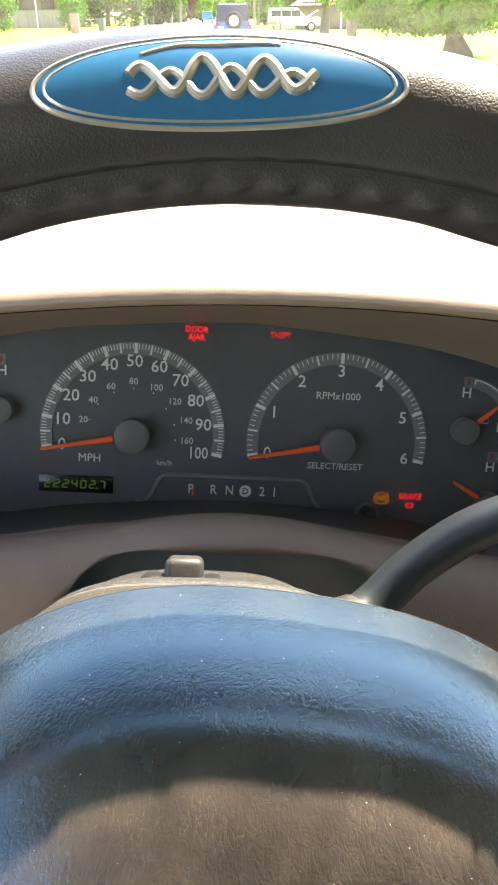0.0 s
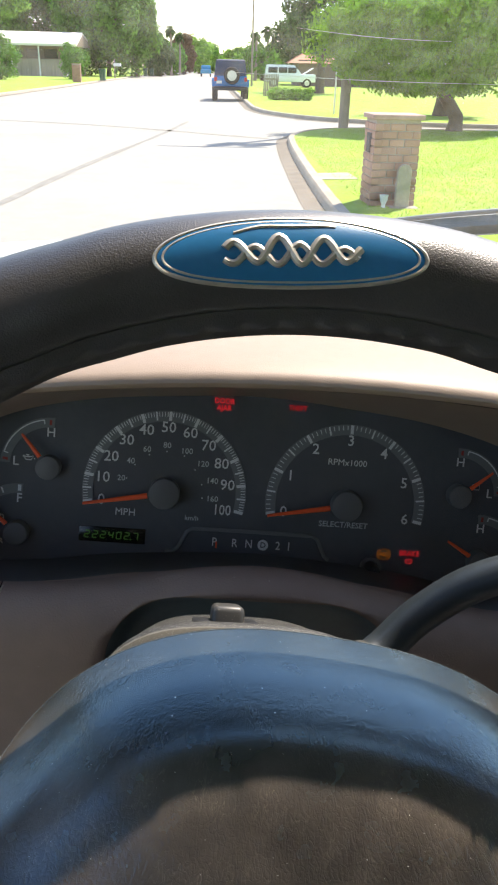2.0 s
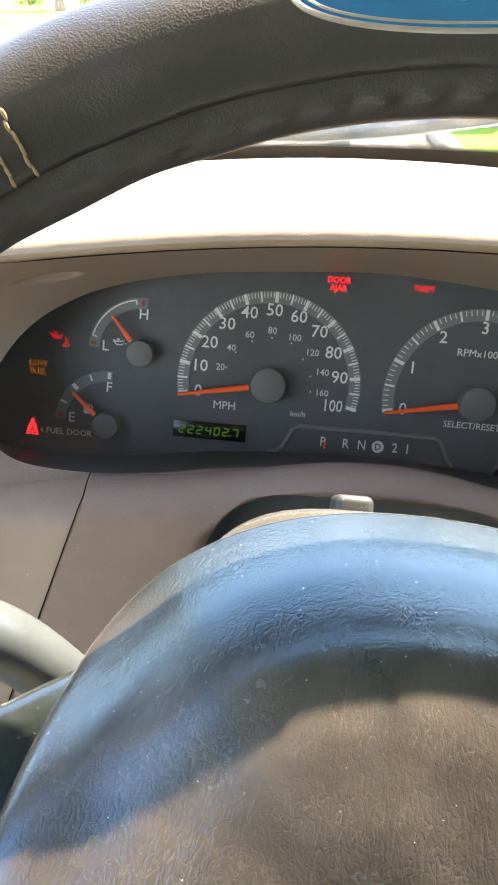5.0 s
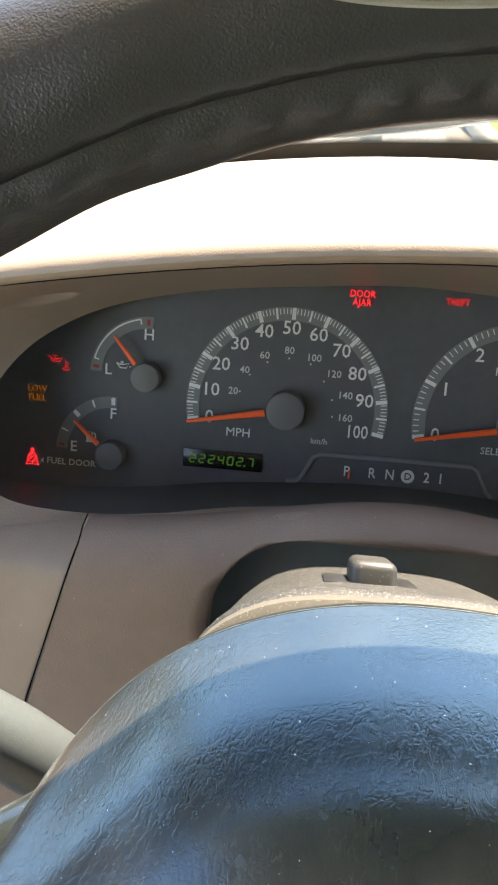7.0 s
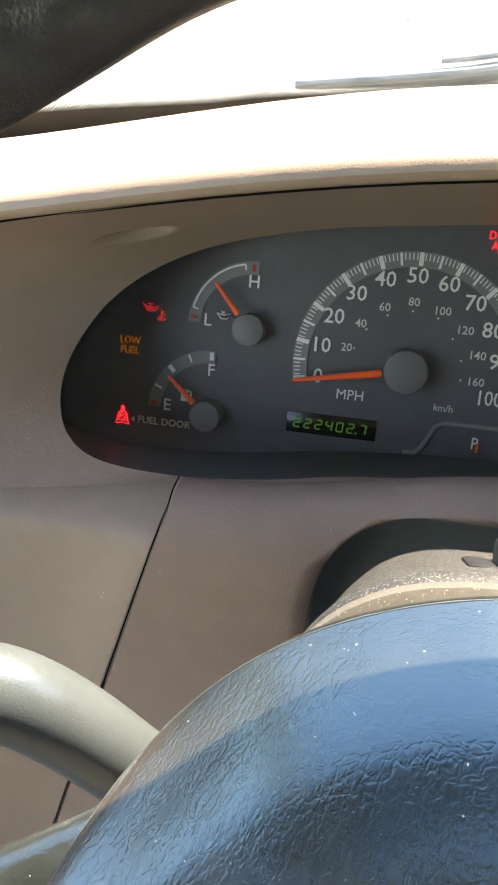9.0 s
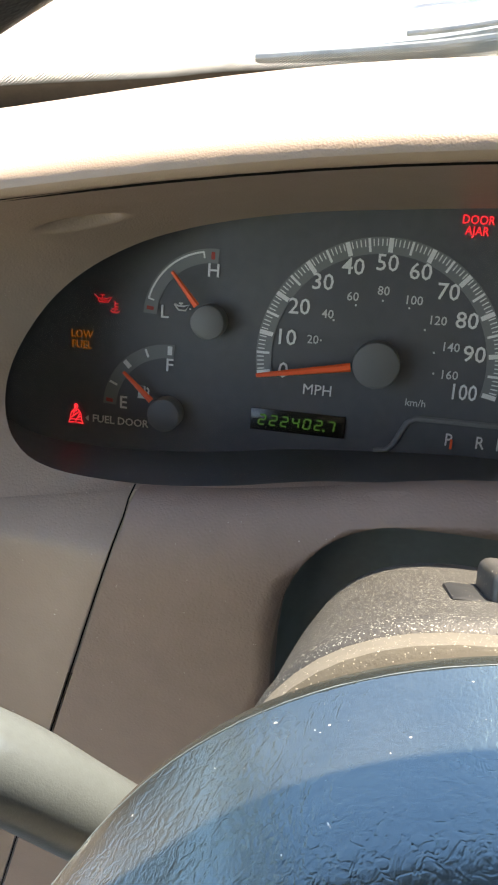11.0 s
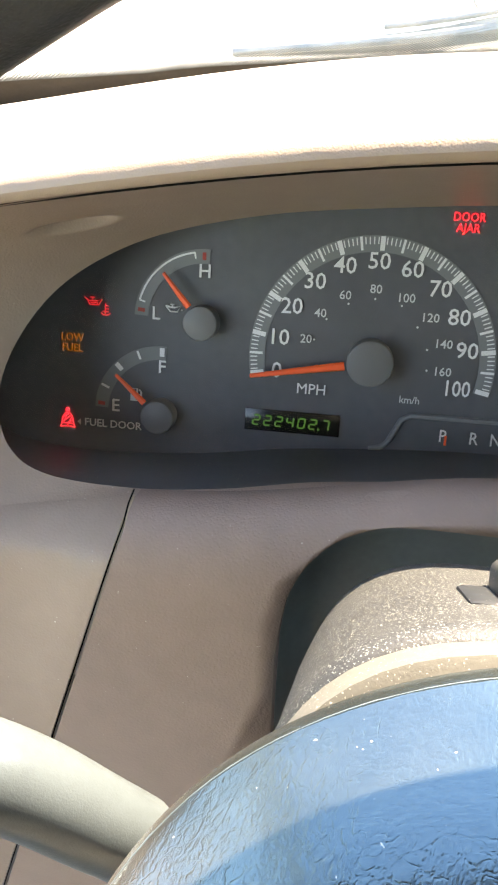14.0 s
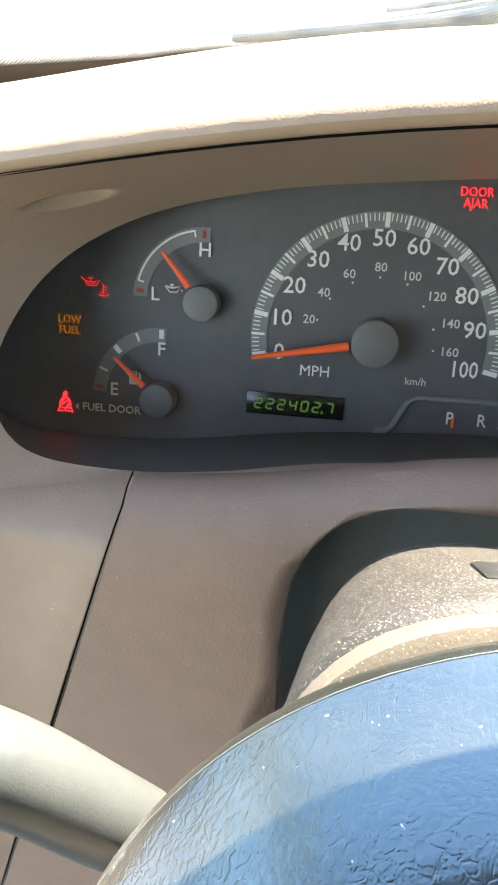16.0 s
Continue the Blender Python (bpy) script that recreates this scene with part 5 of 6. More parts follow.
def kerb(name, path, side, label):
    """A kerb along a path: rounded section, gutter side given."""
    bm = bmesh.new()
    pts = [Vector((x, y, 0)) for x, y in path]
    rows, gut = [], []
    for i, p in enumerate(pts):
        d = (pts[min(i + 1, len(pts) - 1)] - pts[max(i - 1, 0)]).normalized()
        n = Vector((d.y, -d.x, 0)) * side
        rows.append([p - n * 0.17 + Vector((0, 0, 0.008)), p - n * 0.15 + Vector((0, 0, 0.1)), p - n * 0.12 + Vector((0, 0, 0.132)), p + n * 0.0 + Vector((0, 0, 0.138)), p + n * 0.01 + Vector((0, 0, -0.1))])
        gut.append([p - n * 0.43 + Vector((0, 0, 0.006)), p - n * 0.3 + Vector((0, 0, 0.004)), p - n * 0.165 + Vector((0, 0, 0.014))])
    loft(bm, rows, closed=False)
    g = bmesh.new()
    loft(g, gut, closed=False)
    single(name.replace("kerb", "gutter"), g, M_GUTTER, ROAD, "stained concrete gutter strip", "gutter", kind="structure")
    return single(name, bm, M_KERB, ROAD, label, "kerb", kind="structure")


near_edge = [(v.x, v.y) for v in spline([(1.35, -60, 0), (1.55, -10, 0), (1.64, 6, 0), (1.74, 12, 0), (2.03, 18.6, 0), (2.36, 21.0, 0), (3.3, 22.9, 0), (4.8, 23.6, 0), (8, 23.4, 0), (40, 21.5, 0)], 6)]
far_edge = [(v.x, v.y) for v in spline([(40, 26.2, 0), (12, 26.4, 0), (7.8, 26.6, 0), (4.6, 28.2, 0), (2.9, 31, 0), (2.15, 35, 0), (2.05, 45, 0), (2.05, 120, 0), (2.05, 420, 0)], 6)]
left_edge = [(-10.9, -60), (-10.9, 10), (-10.9, 30), (-10.85, 45), (-10.8, 60), (-10.8, 120), (-10.7, 420)]
slab("lawn_near", near_edge + [(40, -60)], -0.1, 0.125, M_LAWN, "bright green mown lawn at the corner", "lawn")
slab("lawn_far", far_edge + [(90, 420), (90, 26.2)], -0.1, 0.125, M_LAWN, "green lawn across the side street", "lawn")
slab("lawn_left", [(-80, -60)] + left_edge + [(-80, 420)], -0.1, 0.125, M_LAWN, "green lawn across the street", "lawn")
kerb("kerb_near", near_edge, 1, "weathered concrete kerb curving round the corner")
kerb("kerb_far", far_edge, -1 * -1, "low concrete kerb of the side street")
kerb("kerb_left", left_edge, -1, "pale concrete kerb across the street")
slab("pavement", [(1.72, 11.85), (2.3, 11.95), (2.28, 12.75), (1.74, 12.6)], 0.0, 0.132, M_KERB, "small concrete pad between kerb and mailbox", "path")
# joints in the concrete
bm = bmesh.new()
for path in ([(-2.75, 8), (-2.55, 10.3), (-2.1, 14.5), (-1.1, 22.1), (-0.6, 27)], [(-10.6, 27.5), (-6.97, 26.1), (-2.93, 24.3), (0.62, 21.5), (1.5, 20.8)]):
    pts = spline([(x, y, 0.004) for x, y in path], 8)
    rows = []
    for i, p in enumerate(pts):
        d = (pts[min(i + 1, len(pts) - 1)] - pts[max(i - 1, 0)]).normalized()
        n = Vector((-d.y, d.x, 0)) * ((0.07 if path[0][0] > -5 else 0.16) + 0.03 * noise.noise(p * 2.1))
        rows.append([p - n, p + n])
    loft(bm, rows, closed=False)
single("street_joint", bm, M_SEAM, ROAD, "dark tarred joints in the concrete", "joint", kind="structure")
# grass blades on the corner lawn
rng = random.Random(5)
bm = bmesh.new()
verts, faces = [], []
for _ in range(34000):
    y = rng.uniform(8, 23)
    x = rng.uniform(1.7, 9)
    if x < 1.95 + max(0, (y - 19) * 0.45):
        continue
    a, h, w = rng.uniform(0, 6.28), rng.uniform(0.012, 0.032), rng.uniform(0.004, 0.008)
    i = len(verts)
    dx, dy = math.cos(a) * w, math.sin(a) * w
    verts += [(x - dx, y - dy, 0.12), (x + dx, y + dy, 0.12), (x + rng.uniform(-0.03, 0.03), y + rng.uniform(-0.03, 0.03), 0.125 + h)]
    faces.append((i, i + 1, i + 2))
me = bpy.data.meshes.new("grass")
me.from_pydata(verts, [], faces)
single("grass", me, M_BLADE, ROAD, "short bright green grass blades", "grass", kind="stuff")


# ---- brick mailbox ----
def brick_pillar(loc, w, d, h, label, group=""):
    ob = thing("brick_mailbox", loc, label, "mailbox", group)
    part("mortar_core", new_box(-w / 2 + 0.012, w / 2 - 0.012, -d / 2 + 0.012, d / 2 - 0.012, 0, h), M_MORTAR, ob)
    bl, bh, gap = (w - 0.01) / 3, 0.075, 0.012
    course = int(h / (bh + gap))
    front = mesh_of(new_box(-bl / 2 + gap / 2, bl / 2 - gap / 2, -0.05, 0.05, 0, bh, bevel=0.005, seg=1))
    front.materials.append(M_BRICK)
    half = mesh_of(new_box(-bl / 4 + gap / 2, bl / 4 - gap / 2, -0.05, 0.05, 0, bh, bevel=0.005, seg=1))
    half.materials.append(M_BRICK)
    r = random.Random(3)
    for k in range(course):
        z = 0.01 + k * (bh + gap)
        for face in range(4):
            width = w if face % 2 == 0 else d
            off = (d if face % 2 == 0 else w) / 2 - 0.05
            rot = Matrix.Rotation(face * math.pi / 2, 4, "Z")
            x = -width / 2
            first = k % 2
            while x < width / 2 - 0.02:
                ln, me = (bl / 2, half) if first else (bl, front)
                if x + ln > width / 2 + 0.01:
                    ln, me = bl / 2, half
                if x + ln > width / 2 + 0.03:
                    break
                b = new("brick", me)
                b.parent = ob
                b.matrix_basis = rot @ Matrix.Translation((x + ln / 2, -off - r.uniform(0, 0.006), z))
                x += ln
                first = False
    part("cap", new_box(-w / 2 - 0.03, w / 2 + 0.03, -d / 2 - 0.03, d / 2 + 0.03, h, h + 0.055, bevel=0.012), M_CAPSTONE, ob, "rounded brick cap")
    return ob


mb = brick_pillar(pose(2.09, 9.75, 0.1, 0, 0, 3), 0.56, 0.52, 1.0, "weathered red brick mailbox pillar standing on the lawn")
part("newspaper_slot", new_box(-0.295, -0.27, -0.12, 0.08, 0.62, 0.84, bevel=0.008), M_BLACK, mb, "black metal door")
tomb = thing("garden_lantern", pose(2.2, 9.38, 0.11), "small grey stone garden lantern on a slab", "lantern")
bm = bmesh.new()
loft(bm, [[(0.085 * math.cos(a) * s, -y, 0.02 + 0.40 + 0.09 * math.sin(a)) if math.sin(a) > 0 else (0.085 * s * (1 if math.cos(a) > 0 else -1), -y, 0.02 + 0.40 * (1 + math.sin(a))) for a in (2 * math.pi * k / 32 for k in range(32))] for s, y in ((0.9, -0.04), (1, -0.03), (1, 0.03), (0.9, 0.04))], True, True)
part("body", bm, M_KERB, tomb)
part("base", new_box(-0.16, 0.2, -0.1, 0.1, -0.02, 0.02, bevel=0.006), M_KERB, tomb)
cup = bmesh.new()
tube(cup, [(0, 0, 0), (0, 0, 0.03), (0, 0, 0.09), (0, 0, 0.15)], [0.03, 0.02, 0.045, 0.055], 14)
single("garden_cup", cup, M_WHITE, pose(1.98, 9.36, 0.12), "small white garden cup on the grass", "ornament")


# ---- vegetation ----
def crown_mesh(center, radii, count, size, seed, droop=0.0, clumps=40, flat_bottom=None):
    r = random.Random(seed)
    verts, faces = [], []
    cs = []
    for _ in range(clumps):
        while True:
            p = Vector((r.uniform(-1, 1), r.uniform(-1, 1), r.uniform(-1, 1)))
            if 0.25 < p.length < 1.0:
                break
        p = p.normalized() * (0.55 + 0.42 * r.random())
        cs.append((p, r.uniform(0.22, 0.42)))
    for _ in range(count):
        p, cr = r.choice(cs)
        q = Vector((r.gauss(0, 1), r.gauss(0, 1), r.gauss(0, 1))).normalized() * cr * r.random() ** 0.4
        s = p + q
        x, y, z = center[0] + s.x * radii[0], center[1] + s.y * radii[1], center[2] + s.z * radii[2]
        if flat_bottom is not None and z < flat_bottom + r.uniform(0, 0.3):
            continue
        k = size * r.uniform(0.6, 1.4)
        n = (Vector((q.x * 2 + s.x * 0.5, q.y * 2 + s.y * 0.5, q.z * 2.0 + s.z * 0.4)) + Vector((r.uniform(-1, 1), r.uniform(-1, 1), r.uniform(-1, 1))) * 0.5).normalized()
        t = n.cross(Vector((r.uniform(-1, 1), r.uniform(-1, 1), r.uniform(-1, 1)))).normalized()
        if droop:
            t = (t + Vector((0, 0, -droop))).normalized()
        b = n.cross(t).normalized() * 0.5
        i = len(verts)
        c = Vector((x, y, z))
        verts += [c - t * k, c + b * k, c + t * k, c - b * k]
        faces.append((i, i + 1, i + 2, i + 3))
    me = bpy.data.meshes.new("crown")
    me.from_pydata([tuple(v) for v in verts], [], faces)
    return me


def tree(name, loc, trunk_h, trunk_r, center, radii, leaf, count, size, seed, label, droop=0.0, limbs=6, flat_bottom=None, clumps=40, group=""):
    ob = thing(name, pose(*loc), label, "tree", group)
    r = random.Random(seed + 9)
    bm = bmesh.new()
    top = Vector((center[0] * 0.5, center[1] * 0.5, trunk_h))
    tube(bm, [(0, 0, -0.05), (0.02, 0, trunk_h * 0.3), tuple(top * 0.7 + Vector((0.05, 0, 0))), tuple(top)], [trunk_r * 1.3, trunk_r, trunk_r * 0.9, trunk_r * 0.7], 12)
    for _ in range(limbs):
        a = r.uniform(0, 6.28)
        e = Vector((center[0] + math.cos(a) * radii[0] * 0.6, center[1] + math.sin(a) * radii[1] * 0.6, center[2] + r.uniform(-0.3, 0.5) * radii[2]))
        m = top.lerp(e, 0.5) + Vector((0, 0, 0.15 * radii[2]))
        tube(bm, [tuple(top * 0.95), tuple(m), tuple(e)], [trunk_r * 0.55, trunk_r * 0.35, trunk_r * 0.12], 8)
    part("trunk", bm, M_BARK, ob, "brown trunk with limbs")
    part("crown", crown_mesh(center, radii, count, size, seed, droop, clumps, flat_bottom), leaf, ob, "uneven leafy crown")
    return ob


tree("cypress_tree", (6.55, 23.2, 0.1), 1.3, 0.2, (-1.15, 0.1, 2.5), (2.5, 2.1, 1.65), M_LEAF_BRIGHT, 120000, 0.075, 11, "rounded bright green drooping cypress tree on the lawn", droop=0.9, flat_bottom=0.85, clumps=170)
tree("cypress_tree", (9.6, 25.2, 0.1), 1.4, 0.22, (0, 0, 2.6), (1.9, 1.9, 2.0), M_LEAF_BRIGHT, 30000, 0.065, 12, "bright green drooping tree beside the street", droop=0.9, flat_bottom=0.9, clumps=70)
tree("yard_tree", (8.3, 31.5, 0.1), 1.5, 0.3, (0, 0, 2.4), (2.2, 2, 1.5), M_LEAF_DARK, 6000, 0.14, 13, "dark shady tree across the side street", flat_bottom=0.9)
tree("yard_tree", (6.6, 58, 0.1), 2.2, 0.3, (0, 0, 4.4), (2.6, 2.6, 2.4), M_LEAF_DARK, 9000, 0.16, 14, "dark grey-green street tree with gaps", clumps=50)
tree("yard_tree", (8.6, 90, 0.1), 2.5, 0.3, (0, 0, 4.0), (3.4, 3, 2.6), M_LEAF_DARK, 5000, 0.25, 15, "dark street tree far along the block")
tree("yard_tree", (5.2, 112, 0.1), 1.5, 0.25, (0, 0, 2.4), (3.2, 3, 2.1), M_LEAF, 4000, 0.25, 16, "low green tree far along the block")
tree("yard_tree", (2.6, 150, 0.1), 1.5, 0.25, (0, 0, 2.6), (3.6, 3, 1.9), M_LEAF_PALE, 3000, 0.3, 17, "pale green tree at the end of the street")
tree("yard_tree", (-17.0, 58, 0.1), 2.4, 0.3, (-1.0, 2, 6.0), (4.8, 4, 2.0), M_LEAF_PALE, 26000, 0.19, 18, "spreading light green tree over the lawn", clumps=70)
for k, (x, y, h, rr, leaf) in enumerate(((-19.5, 122, 8.6, 4.4, M_LEAF), (-15.4, 118, 8.0, 3.8, M_LEAF), (-12.2, 124, 7.0, 3.1, M_LEAF), (-25, 128, 9, 5, M_LEAF_DARK), (-10.6, 140, 3.4, 2.6, M_LEAF_DARK), (-32, 125, 9, 6, M_LEAF),
                                         (-8.0, 176, 4.2, 2.4, M_LEAF_BROWN), (-5.4, 200, 4.6, 3.2, M_LEAF_PALE), (-3.6, 230, 4.2, 3.2, M_LEAF), (0.5, 330, 4, 6, M_LEAF_DARK), (9, 240, 4, 7, M_LEAF), (14, 120, 4, 5, M_LEAF), (-9.2, 158, 3, 2.4, M_LEAF))):
    tree("street_tree", (x, y, 0.1), h * 0.35, 0.3, (0, 0, h * 0.86), (rr, rr, h * 0.82), leaf, 11000, 0.30, 30 + k, "leafy green tree along the far kerb" if leaf is not M_LEAF_BROWN else "russet brown tree along the far kerb", clumps=80, group="trees along the street")


def bush(loc, radii, leaf, count, size, seed, label, name="bush"):
    ob = thing(name, pose(*loc), label, "bush")
    bm = bmesh.new()
    tube(bm, [(0, 0, 0), (0, 0, radii[2] * 1.0)], [0.09, 0.04], 8)
    part("stem", bm, M_BARK, ob)
    part("foliage", crown_mesh((0, 0, radii[2]), radii, count, size, seed, clumps=60), leaf, ob)
    return ob


bush((-20.4, 80, 0.1), (1.75, 1.75, 1.95), M_LEAF, 6000, 0.12, 51, "tall clipped egg-shaped green bush")
bush((-14.9, 88, 0.1), (1.45, 1.45, 1.75), M_LEAF, 5000, 0.12, 52, "clipped egg-shaped green bush")
bush((-25.6, 78, 0.1), (1.9, 1.9, 2.0), M_LEAF, 4000, 0.13, 53, "tall clipped egg-shaped green bush")
for k in range(4):
    bush((2.75 + 0.55 * k, 44 + 0.2 * (k % 2), 0.1), (0.42, 0.42, 0.32), M_LEAF_PALE, 900, 0.07, 60 + k, "low grey-green shrub by the driveway", "shrub")


def palm(loc, h, seed, label):
    ob = thing("palm_tree", pose(*loc), label, "palm tree")
    r = random.Random(seed)
    bm = bmesh.new()
    tube(bm, [(0, 0, 0), (0.1, 0, h * 0.5), (0.0, 0, h)], [0.24, 0.17, 0.15], 10)
    part("trunk", bm, M_POLE, ob)
    verts, faces = [], []
    for k in range(46):
        a, e = r.uniform(0, 6.28), r.uniform(-1.1, 1.0)
        ln = r.uniform(1.0, 1.6) * h / 8
        prev = None
        for s in range(6):
            t = s / 5
            rad = ln * t
            z = h + math.sin(e) * ln * t - 0.5 * ln * t * t
            c = Vector((math.cos(a) * rad * max(0.3, math.cos(e)), math.sin(a) * rad * max(0.3, math.cos(e)), z))
            wdt = 0.3 * ln * math.sin(math.pi * min(0.97, 0.12 + t * 0.86))
            n = Vector((-math.sin(a), math.cos(a), 0.2)) * wdt
            i = len(verts)
            verts += [tuple(c - n), tuple(c + n)]
            if prev is not None:
                faces.append((prev, prev + 1, i + 1, i))
            prev = i
    me = bpy.data.meshes.new("fronds")
    me.from_pydata(verts, [], faces)
    part("fronds", me, M_LEAF_DARK, ob, "shaggy fan of fronds")
    return ob


palm((-8.9, 150, 0.1), 7.2, 71, "tall palm with a shaggy head beside the street")
palm((-7.6, 154, 0.1), 6.4, 72, "slender palm beside a taller one")
palm((4.15, 110, 0.1), 5.3, 73, "palm standing against the bright sky")
palm((5.7, 112, 0.1), 5.9, 74, "taller palm standing against the bright sky")

# ---- poles, sign, fence ----
bm = bmesh.new()
tube(bm, [(0, 0, -0.05), (0.0, 0, 3), (0.0, 0, 8.8)], [0.145, 0.135, 0.1], 16)
pole = thing("utility_pole", pose(3.48, 23.65, 0.1), "weathered wooden utility pole on the corner lawn", "utility pole")
part("shaft", bm, M_POLE, pole)
# Crossarm and cans are unseen, added to cast a shadow patch on the street.
part("crossarm", new_box(-1.2, 1.2, -0.22, -0.1, 8.3, 8.44, bevel=0.01), M_POLE, pole, "unseen timber crossarm, added to shade the street")
for x in (-0.36, 0.36):
    part("transformer", disc(bmesh.new(), (x, -0.4), 0.3, 6.3, 7.3, 24, 0.04), M_KERB, pole, "unseen grey can, added to shade the street")
part("marker_plate", new_box(0.02, 0.13, -0.165, -0.135, 0.95, 1.45, bevel=0.01), M_KERB, pole, "pale worn plate")
bm = bmesh.new()
tube(bm, [(0, 0, 0), (0.04, 0, 9)], [0.1, 0.07], 10)
single("utility_pole", bm, M_POLE, pose(2.55, 75, 0.1), "thin distant utility pole", "utility pole")
sign = thing("street_sign", pose(4.15, 31, 0.1), "green street name sign on a slim steel post", "street sign")
bm = bmesh.new()
tube(bm, [(0, 0, 0), (0.02, 0, 3.5)], 0.03, 8)
part("post", bm, M_ALLOY, sign)
blade_sign = part("sign_plate", new_box(-0.28, 0.34, -0.008, 0.008, 3.3, 3.46, bevel=0.004), M_SIGN, sign, "green plate with a white bar")
part("letter_bar", new_box(-0.2, 0.26, -0.0125, -0.0085, 3.35, 3.41), M_WHITE, blade_sign)
fence = thing("slatted_fence", pose(2.85, 50, 0.1), "grey slatted fence panel by the kerb", "fence")
plank = mesh_of(new_box(-0.035, 0.035, -0.012, 0.012, 0, 1.2, bevel=0.004))
plank.materials.append(M_POLE)
for k in range(9):
    ob = new("slat", plank)
    ob.parent = fence
    ob.location.x = -0.4 + 0.1 * k
part("rail", new_box(-0.46, 0.46, 0.013, 0.04, 0.3, 0.38), M_POLE, fence)
part("rail", new_box(-0.46, 0.46, 0.013, 0.04, 0.9, 0.98), M_POLE, fence)


# ---- vehicles ----
def wheel_part(parent, x, y, r, w, rim=M_ALLOY):
    bm = bmesh.new()
    prof = [(-w / 2, r * 0.6), (-w / 2, r * 0.92), (-w * 0.35, r), (w * 0.35, r), (w / 2, r * 0.92), (w / 2, r * 0.6)]
    loft(bm, [[(px, pr * math.cos(a), pr * math.sin(a)) for px, pr in prof] for a in (2 * math.pi * k / 28 for k in range(29))], True)
    wh = part("wheel", bm, M_TYRE, parent, "black tyre on an alloy rim")
    wh.location = (x, y, r)
    bm = bmesh.new()
    loft(bm, [[(px, pr * math.cos(a), pr * math.sin(a)) for a in (2 * math.pi * k / 24 for k in range(24))] for px, pr in ((-w * 0.3, r * 0.62), (w * 0.3, r * 0.62))], True, True)
    part("rim", bm, rim, wh)
    return wh


jeep = thing("off_road_car", pose(0.44, 44.2, 0.0, 0, 0, 1.0) @ Matrix.Scale(1.08, 4), "blue boxy off-road car with black hard top, parked at the kerb", "car")
body = bmesh.new()
box(body, -0.78, 0.78, 0, 3.7, 0.5, 1.12, bevel=0.05)
box(body, -0.9, 0.9, 0.1, 0.95, 0.62, 0.98, bevel=0.06)
box(body, -0.9, 0.9, 2.6, 3.5, 0.62, 0.98, bevel=0.06)
part("body", body, M_JEEP, jeep, "blue painted body")
top = bmesh.new()
loft(top, [[(-0.76 * s, y0, z), (0.76 * s, y0, z), (0.76 * s, y1, z), (-0.76 * s, y1, z)] for s, y0, y1, z in ((1.0, 0.02, 2.3, 1.12), (0.9, 0.12, 2.0, 1.78), (0.84, 0.2, 1.9, 1.83))], True, True)
part("hard_top", top, M_NAVY, jeep, "black hard top")
part("rear_window", new_box(-0.55, 0.55, 0.03, 0.06, 1.2, 1.66, bevel=0.02, m=Matrix.Rotation(radians(-6), 4, "X")), M_DARKGLASS, jeep)
part("bumper", new_box(-0.8, 0.8, -0.14, 0.03, 0.48, 0.66, bevel=0.03), M_BLACK, jeep, "black rear bumper")
for sx in (-1, 1):
    part("tail_lamp", new_box(sx * 0.72 - 0.07, sx * 0.72 + 0.07, -0.03, 0.02, 0.88, 1.06, bevel=0.01), M_TAIL, jeep)
    wheel_part(jeep, sx * 0.74, 0.55, 0.4, 0.26)
    wheel_part(jeep, sx * 0.74, 3.0, 0.4, 0.26)
spare = wheel_part(jeep, 0.05, -0.16, 0.38, 0.24)
spare.rotation_euler = (0, 0, math.pi / 2)
spare.location.z = 1.13
part("plate", new_box(-0.68, -0.42, -0.035, -0.02, 0.78, 0.9), M_WHITE, jeep, "white plate")

suv = thing("white_suv", pose(5.95, 76, 0.1, 0, 0, -90), "white sport utility vehicle parked on a driveway, hood up", "car")
body = bmesh.new()
box(body, -0.92, 0.92, -2.25, 2.2, 0.45, 1.08, bevel=0.08)
part("body", body, M_CARWHITE, suv, "white painted body")
cab = bmesh.new()
loft(cab, [[(-0.86 * s, y0, z), (0.86 * s, y0, z), (0.86 * s, y1, z), (-0.86 * s, y1, z)] for s, y0, y1, z in ((1.0, -2.2, 1.0, 1.06), (0.88, -2.1, 0.35, 1.74), (0.82, -2.0, 0.25, 1.8))], True, True)
part("cabin", cab, M_CARWHITE, suv)
for y0, y1 in ((-1.95, -1.15), (-1.05, -0.3), (-0.22, 0.5)):
    for sx in (-1, 1):
        part("side_window", new_box(sx * 0.83 - 0.04, sx * 0.83 + 0.04, y0, y1, 1.16, 1.6, bevel=0.01), M_DARKGLASS, suv)
for sx in (-1, 1):
    for y in (-1.45, 1.45):
        wheel_part(suv, sx * 0.8, y, 0.38, 0.24)
part("raised_hood", new_box(-0.75, 0.75, 1.05, 2.15, 1.0, 1.05, bevel=0.02, m=Matrix.Translation((0, 1.05, 1.05)) @ Matrix.Rotation(radians(30), 4, "X") @ Matrix.Translation((0, -1.05, -1.05))), M_CARWHITE, suv, "hood propped open")

cyan = thing("pickup_truck", pose(-2.9, 150, 0, 0, 0, 1), "small cyan pickup far along the street", "truck")
part("body", new_box(-0.9, 0.9, 0, 4.8, 0.5, 1.15, bevel=0.08), M_CYAN, cyan)
part("cabin", new_box(-0.8, 0.8, 2.0, 3.6, 1.15, 1.8, bevel=0.12), M_CYAN, cyan)
for sx in (-1, 1):
    for y in (0.9, 3.9):
        wheel_part(cyan, sx * 0.8, y, 0.36, 0.24)

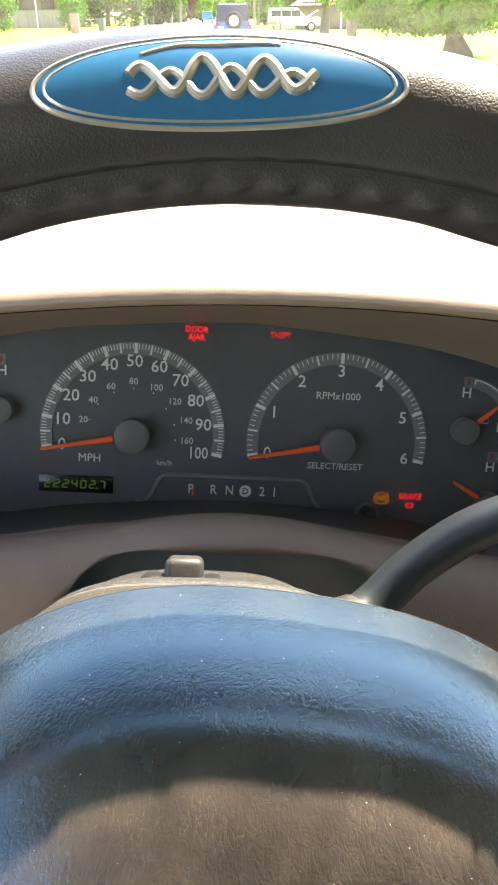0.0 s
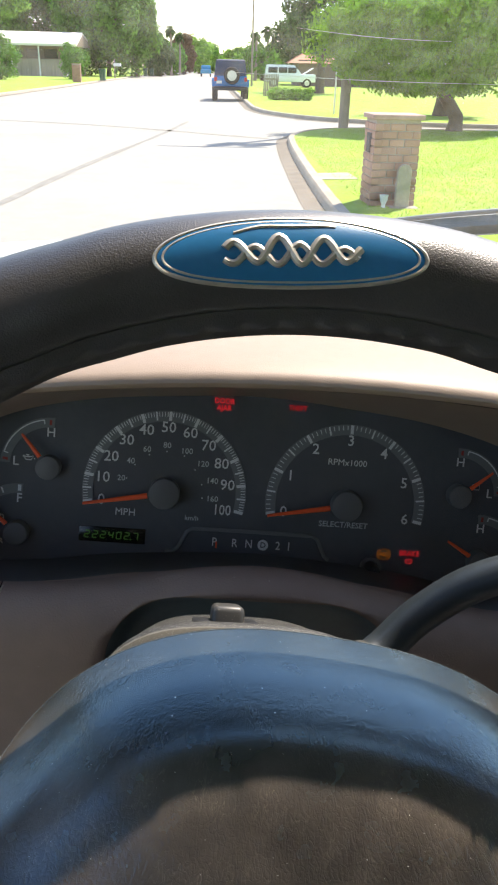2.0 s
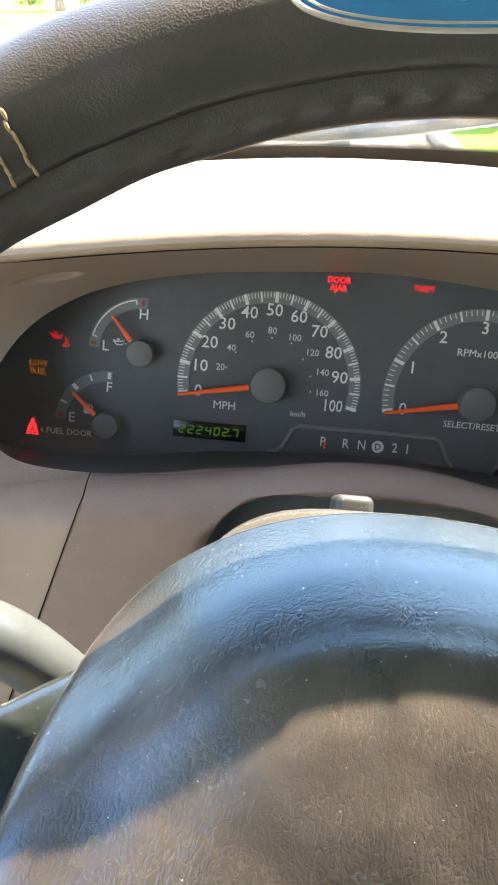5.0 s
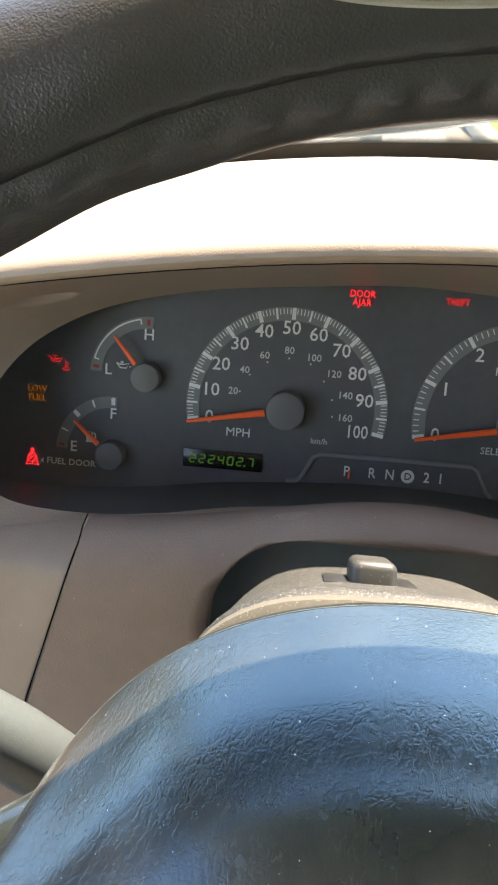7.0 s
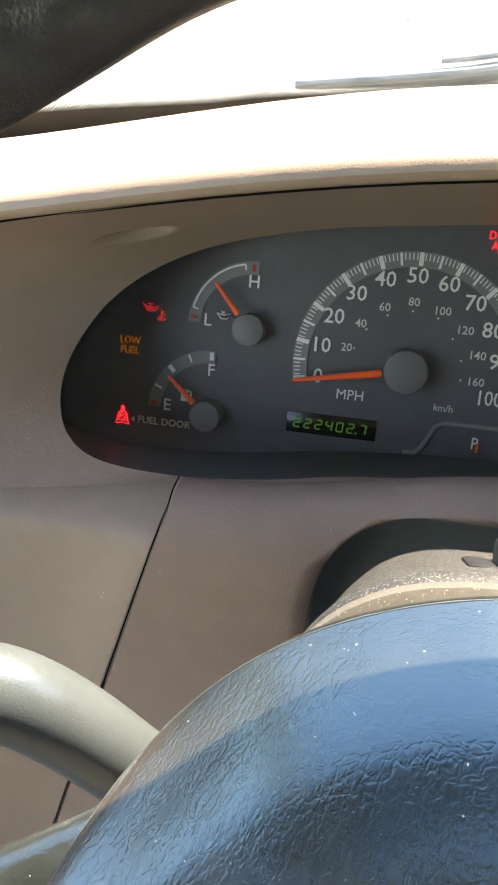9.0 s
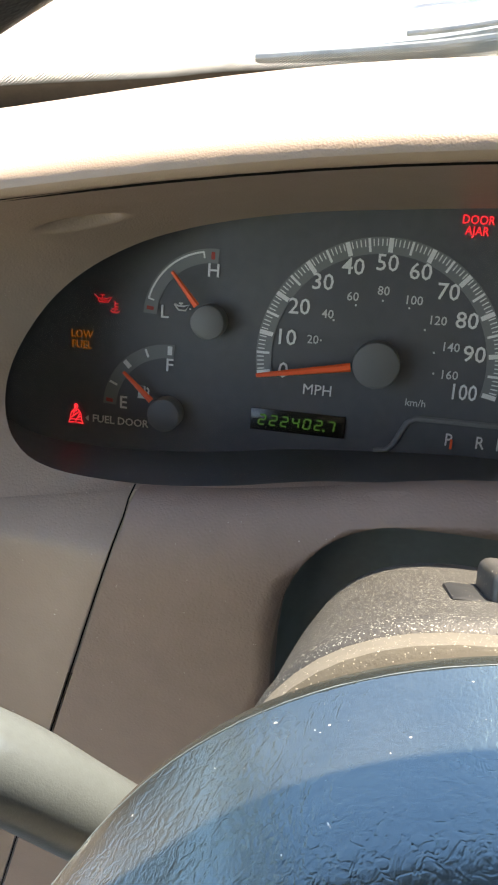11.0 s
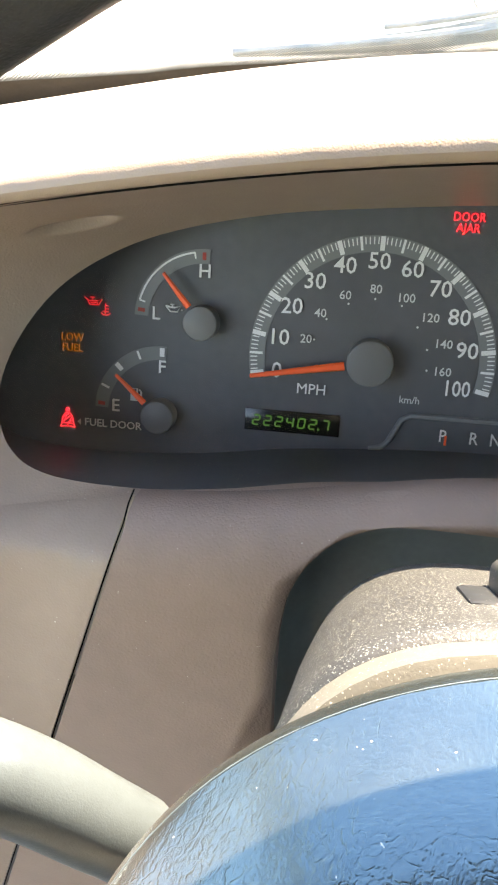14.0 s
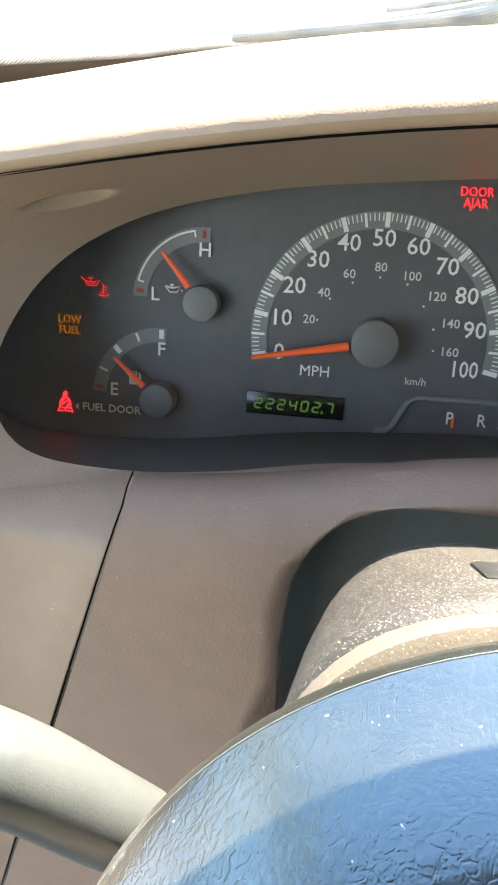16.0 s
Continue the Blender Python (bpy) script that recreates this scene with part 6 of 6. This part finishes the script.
# ---- houses and kerbside things ----
house = thing("house", pose(-24.2, 106, 0.1), "long low brown house with a white carport roof", "house")
part("wall", new_box(-8, 5.6, 1.5, 12, 0, 3.4), M_HOUSEB, house)
bm = bmesh.new()
loft(bm, [[(x, -0.5, 3.35), (x, -0.5, 3.6), (x, 5.0, 5.0), (x, 12.5, 3.6), (x, 12.5, 3.35)] for x in (-8.6, 6.6)], True, True)
part("roof", bm, M_ROOFW, house, "white metal roof")
bm = bmesh.new()
loft(bm, [[(x, 0.0, 3.36), (x, 5.0, 4.75), (x, 11.5, 3.36)] for x in (6.62, 6.7)], True, True)
part("gable", bm, M_HOUSEB, house)
part("low_wall", new_box(-8, 5.4, -0.1, 0.1, 0, 1.9), M_POLE, house, "grey board wall")
for k in range(5):
    part("window", new_box(-6.4 + 2.2 * k, -4.8 + 2.2 * k, 1.42, 1.52, 2.0, 3.0), M_DARKGLASS, house)
for k in range(5):
    part("post", new_box(-7.9 + 3.3 * k, -7.75 + 3.3 * k, -0.3, -0.15, 0, 3.36), M_WHITE, house)
house2 = thing("house", pose(9.0, 82, 0.1), "brick house with an orange tiled roof behind trees", "house")
part("wall", new_box(-1.8, 6, 0, 8, 0, 2.3), M_HOUSEB, house2)
bm = bmesh.new()
loft(bm, [[(-2.6, -0.6, 2.0), (6.6, -0.6, 2.0), (6.6, 8.6, 2.0), (-2.6, 8.6, 2.0)], [(-0.2, 3.6, 3.4), (4.6, 3.6, 3.4), (4.6, 4.4, 3.4), (-0.2, 4.4, 3.4)]], True, True)
part("roof", bm, M_ROOFT, house2, "orange clay tile roof")
brick_pillar(pose(-12.75, 76, 0.1), 0.7, 0.6, 1.45, "tall red brick mailbox pillar across the street")


def wheelie_bin(loc, label):
    ob = thing("wheelie_bin", loc, label, "bin", "bins at the kerb")
    bm = bmesh.new()
    loft(bm, [[(-w, -d, z), (w, -d, z), (w, d, z), (-w, d, z)] for w, d, z in ((0.24, 0.24, 0.02), (0.3, 0.32, 1.0))], True, True)
    part("body", bm, M_BIN, ob)
    part("lid", new_box(-0.33, 0.33, -0.36, 0.34, 1.0, 1.09, bevel=0.03), M_BIN, ob)
    for sx in (-1, 1):
        wheel_part(ob, sx * 0.26, 0.26, 0.1, 0.06, M_TYRE)
    return ob


b1 = wheelie_bin(pose(-11.9, 86, 0.1), "dark green wheeled bin at the kerb")
for x, y in ((-8.2, 128), (-7.4, 130)):
    copy_thing(b1, pose(x - 3.2, y, 0.1))
post = thing("post_mailbox", pose(-12.4, 100, 0.1), "white mailbox on a grey post", "mailbox")
part("post", new_box(-0.06, 0.06, -0.06, 0.06, 0, 2.1, bevel=0.01), M_POLE, post)
part("box", new_box(-0.1, 0.75, -0.25, 0.25, 1.3, 1.62, bevel=0.06), M_WHITE, post)
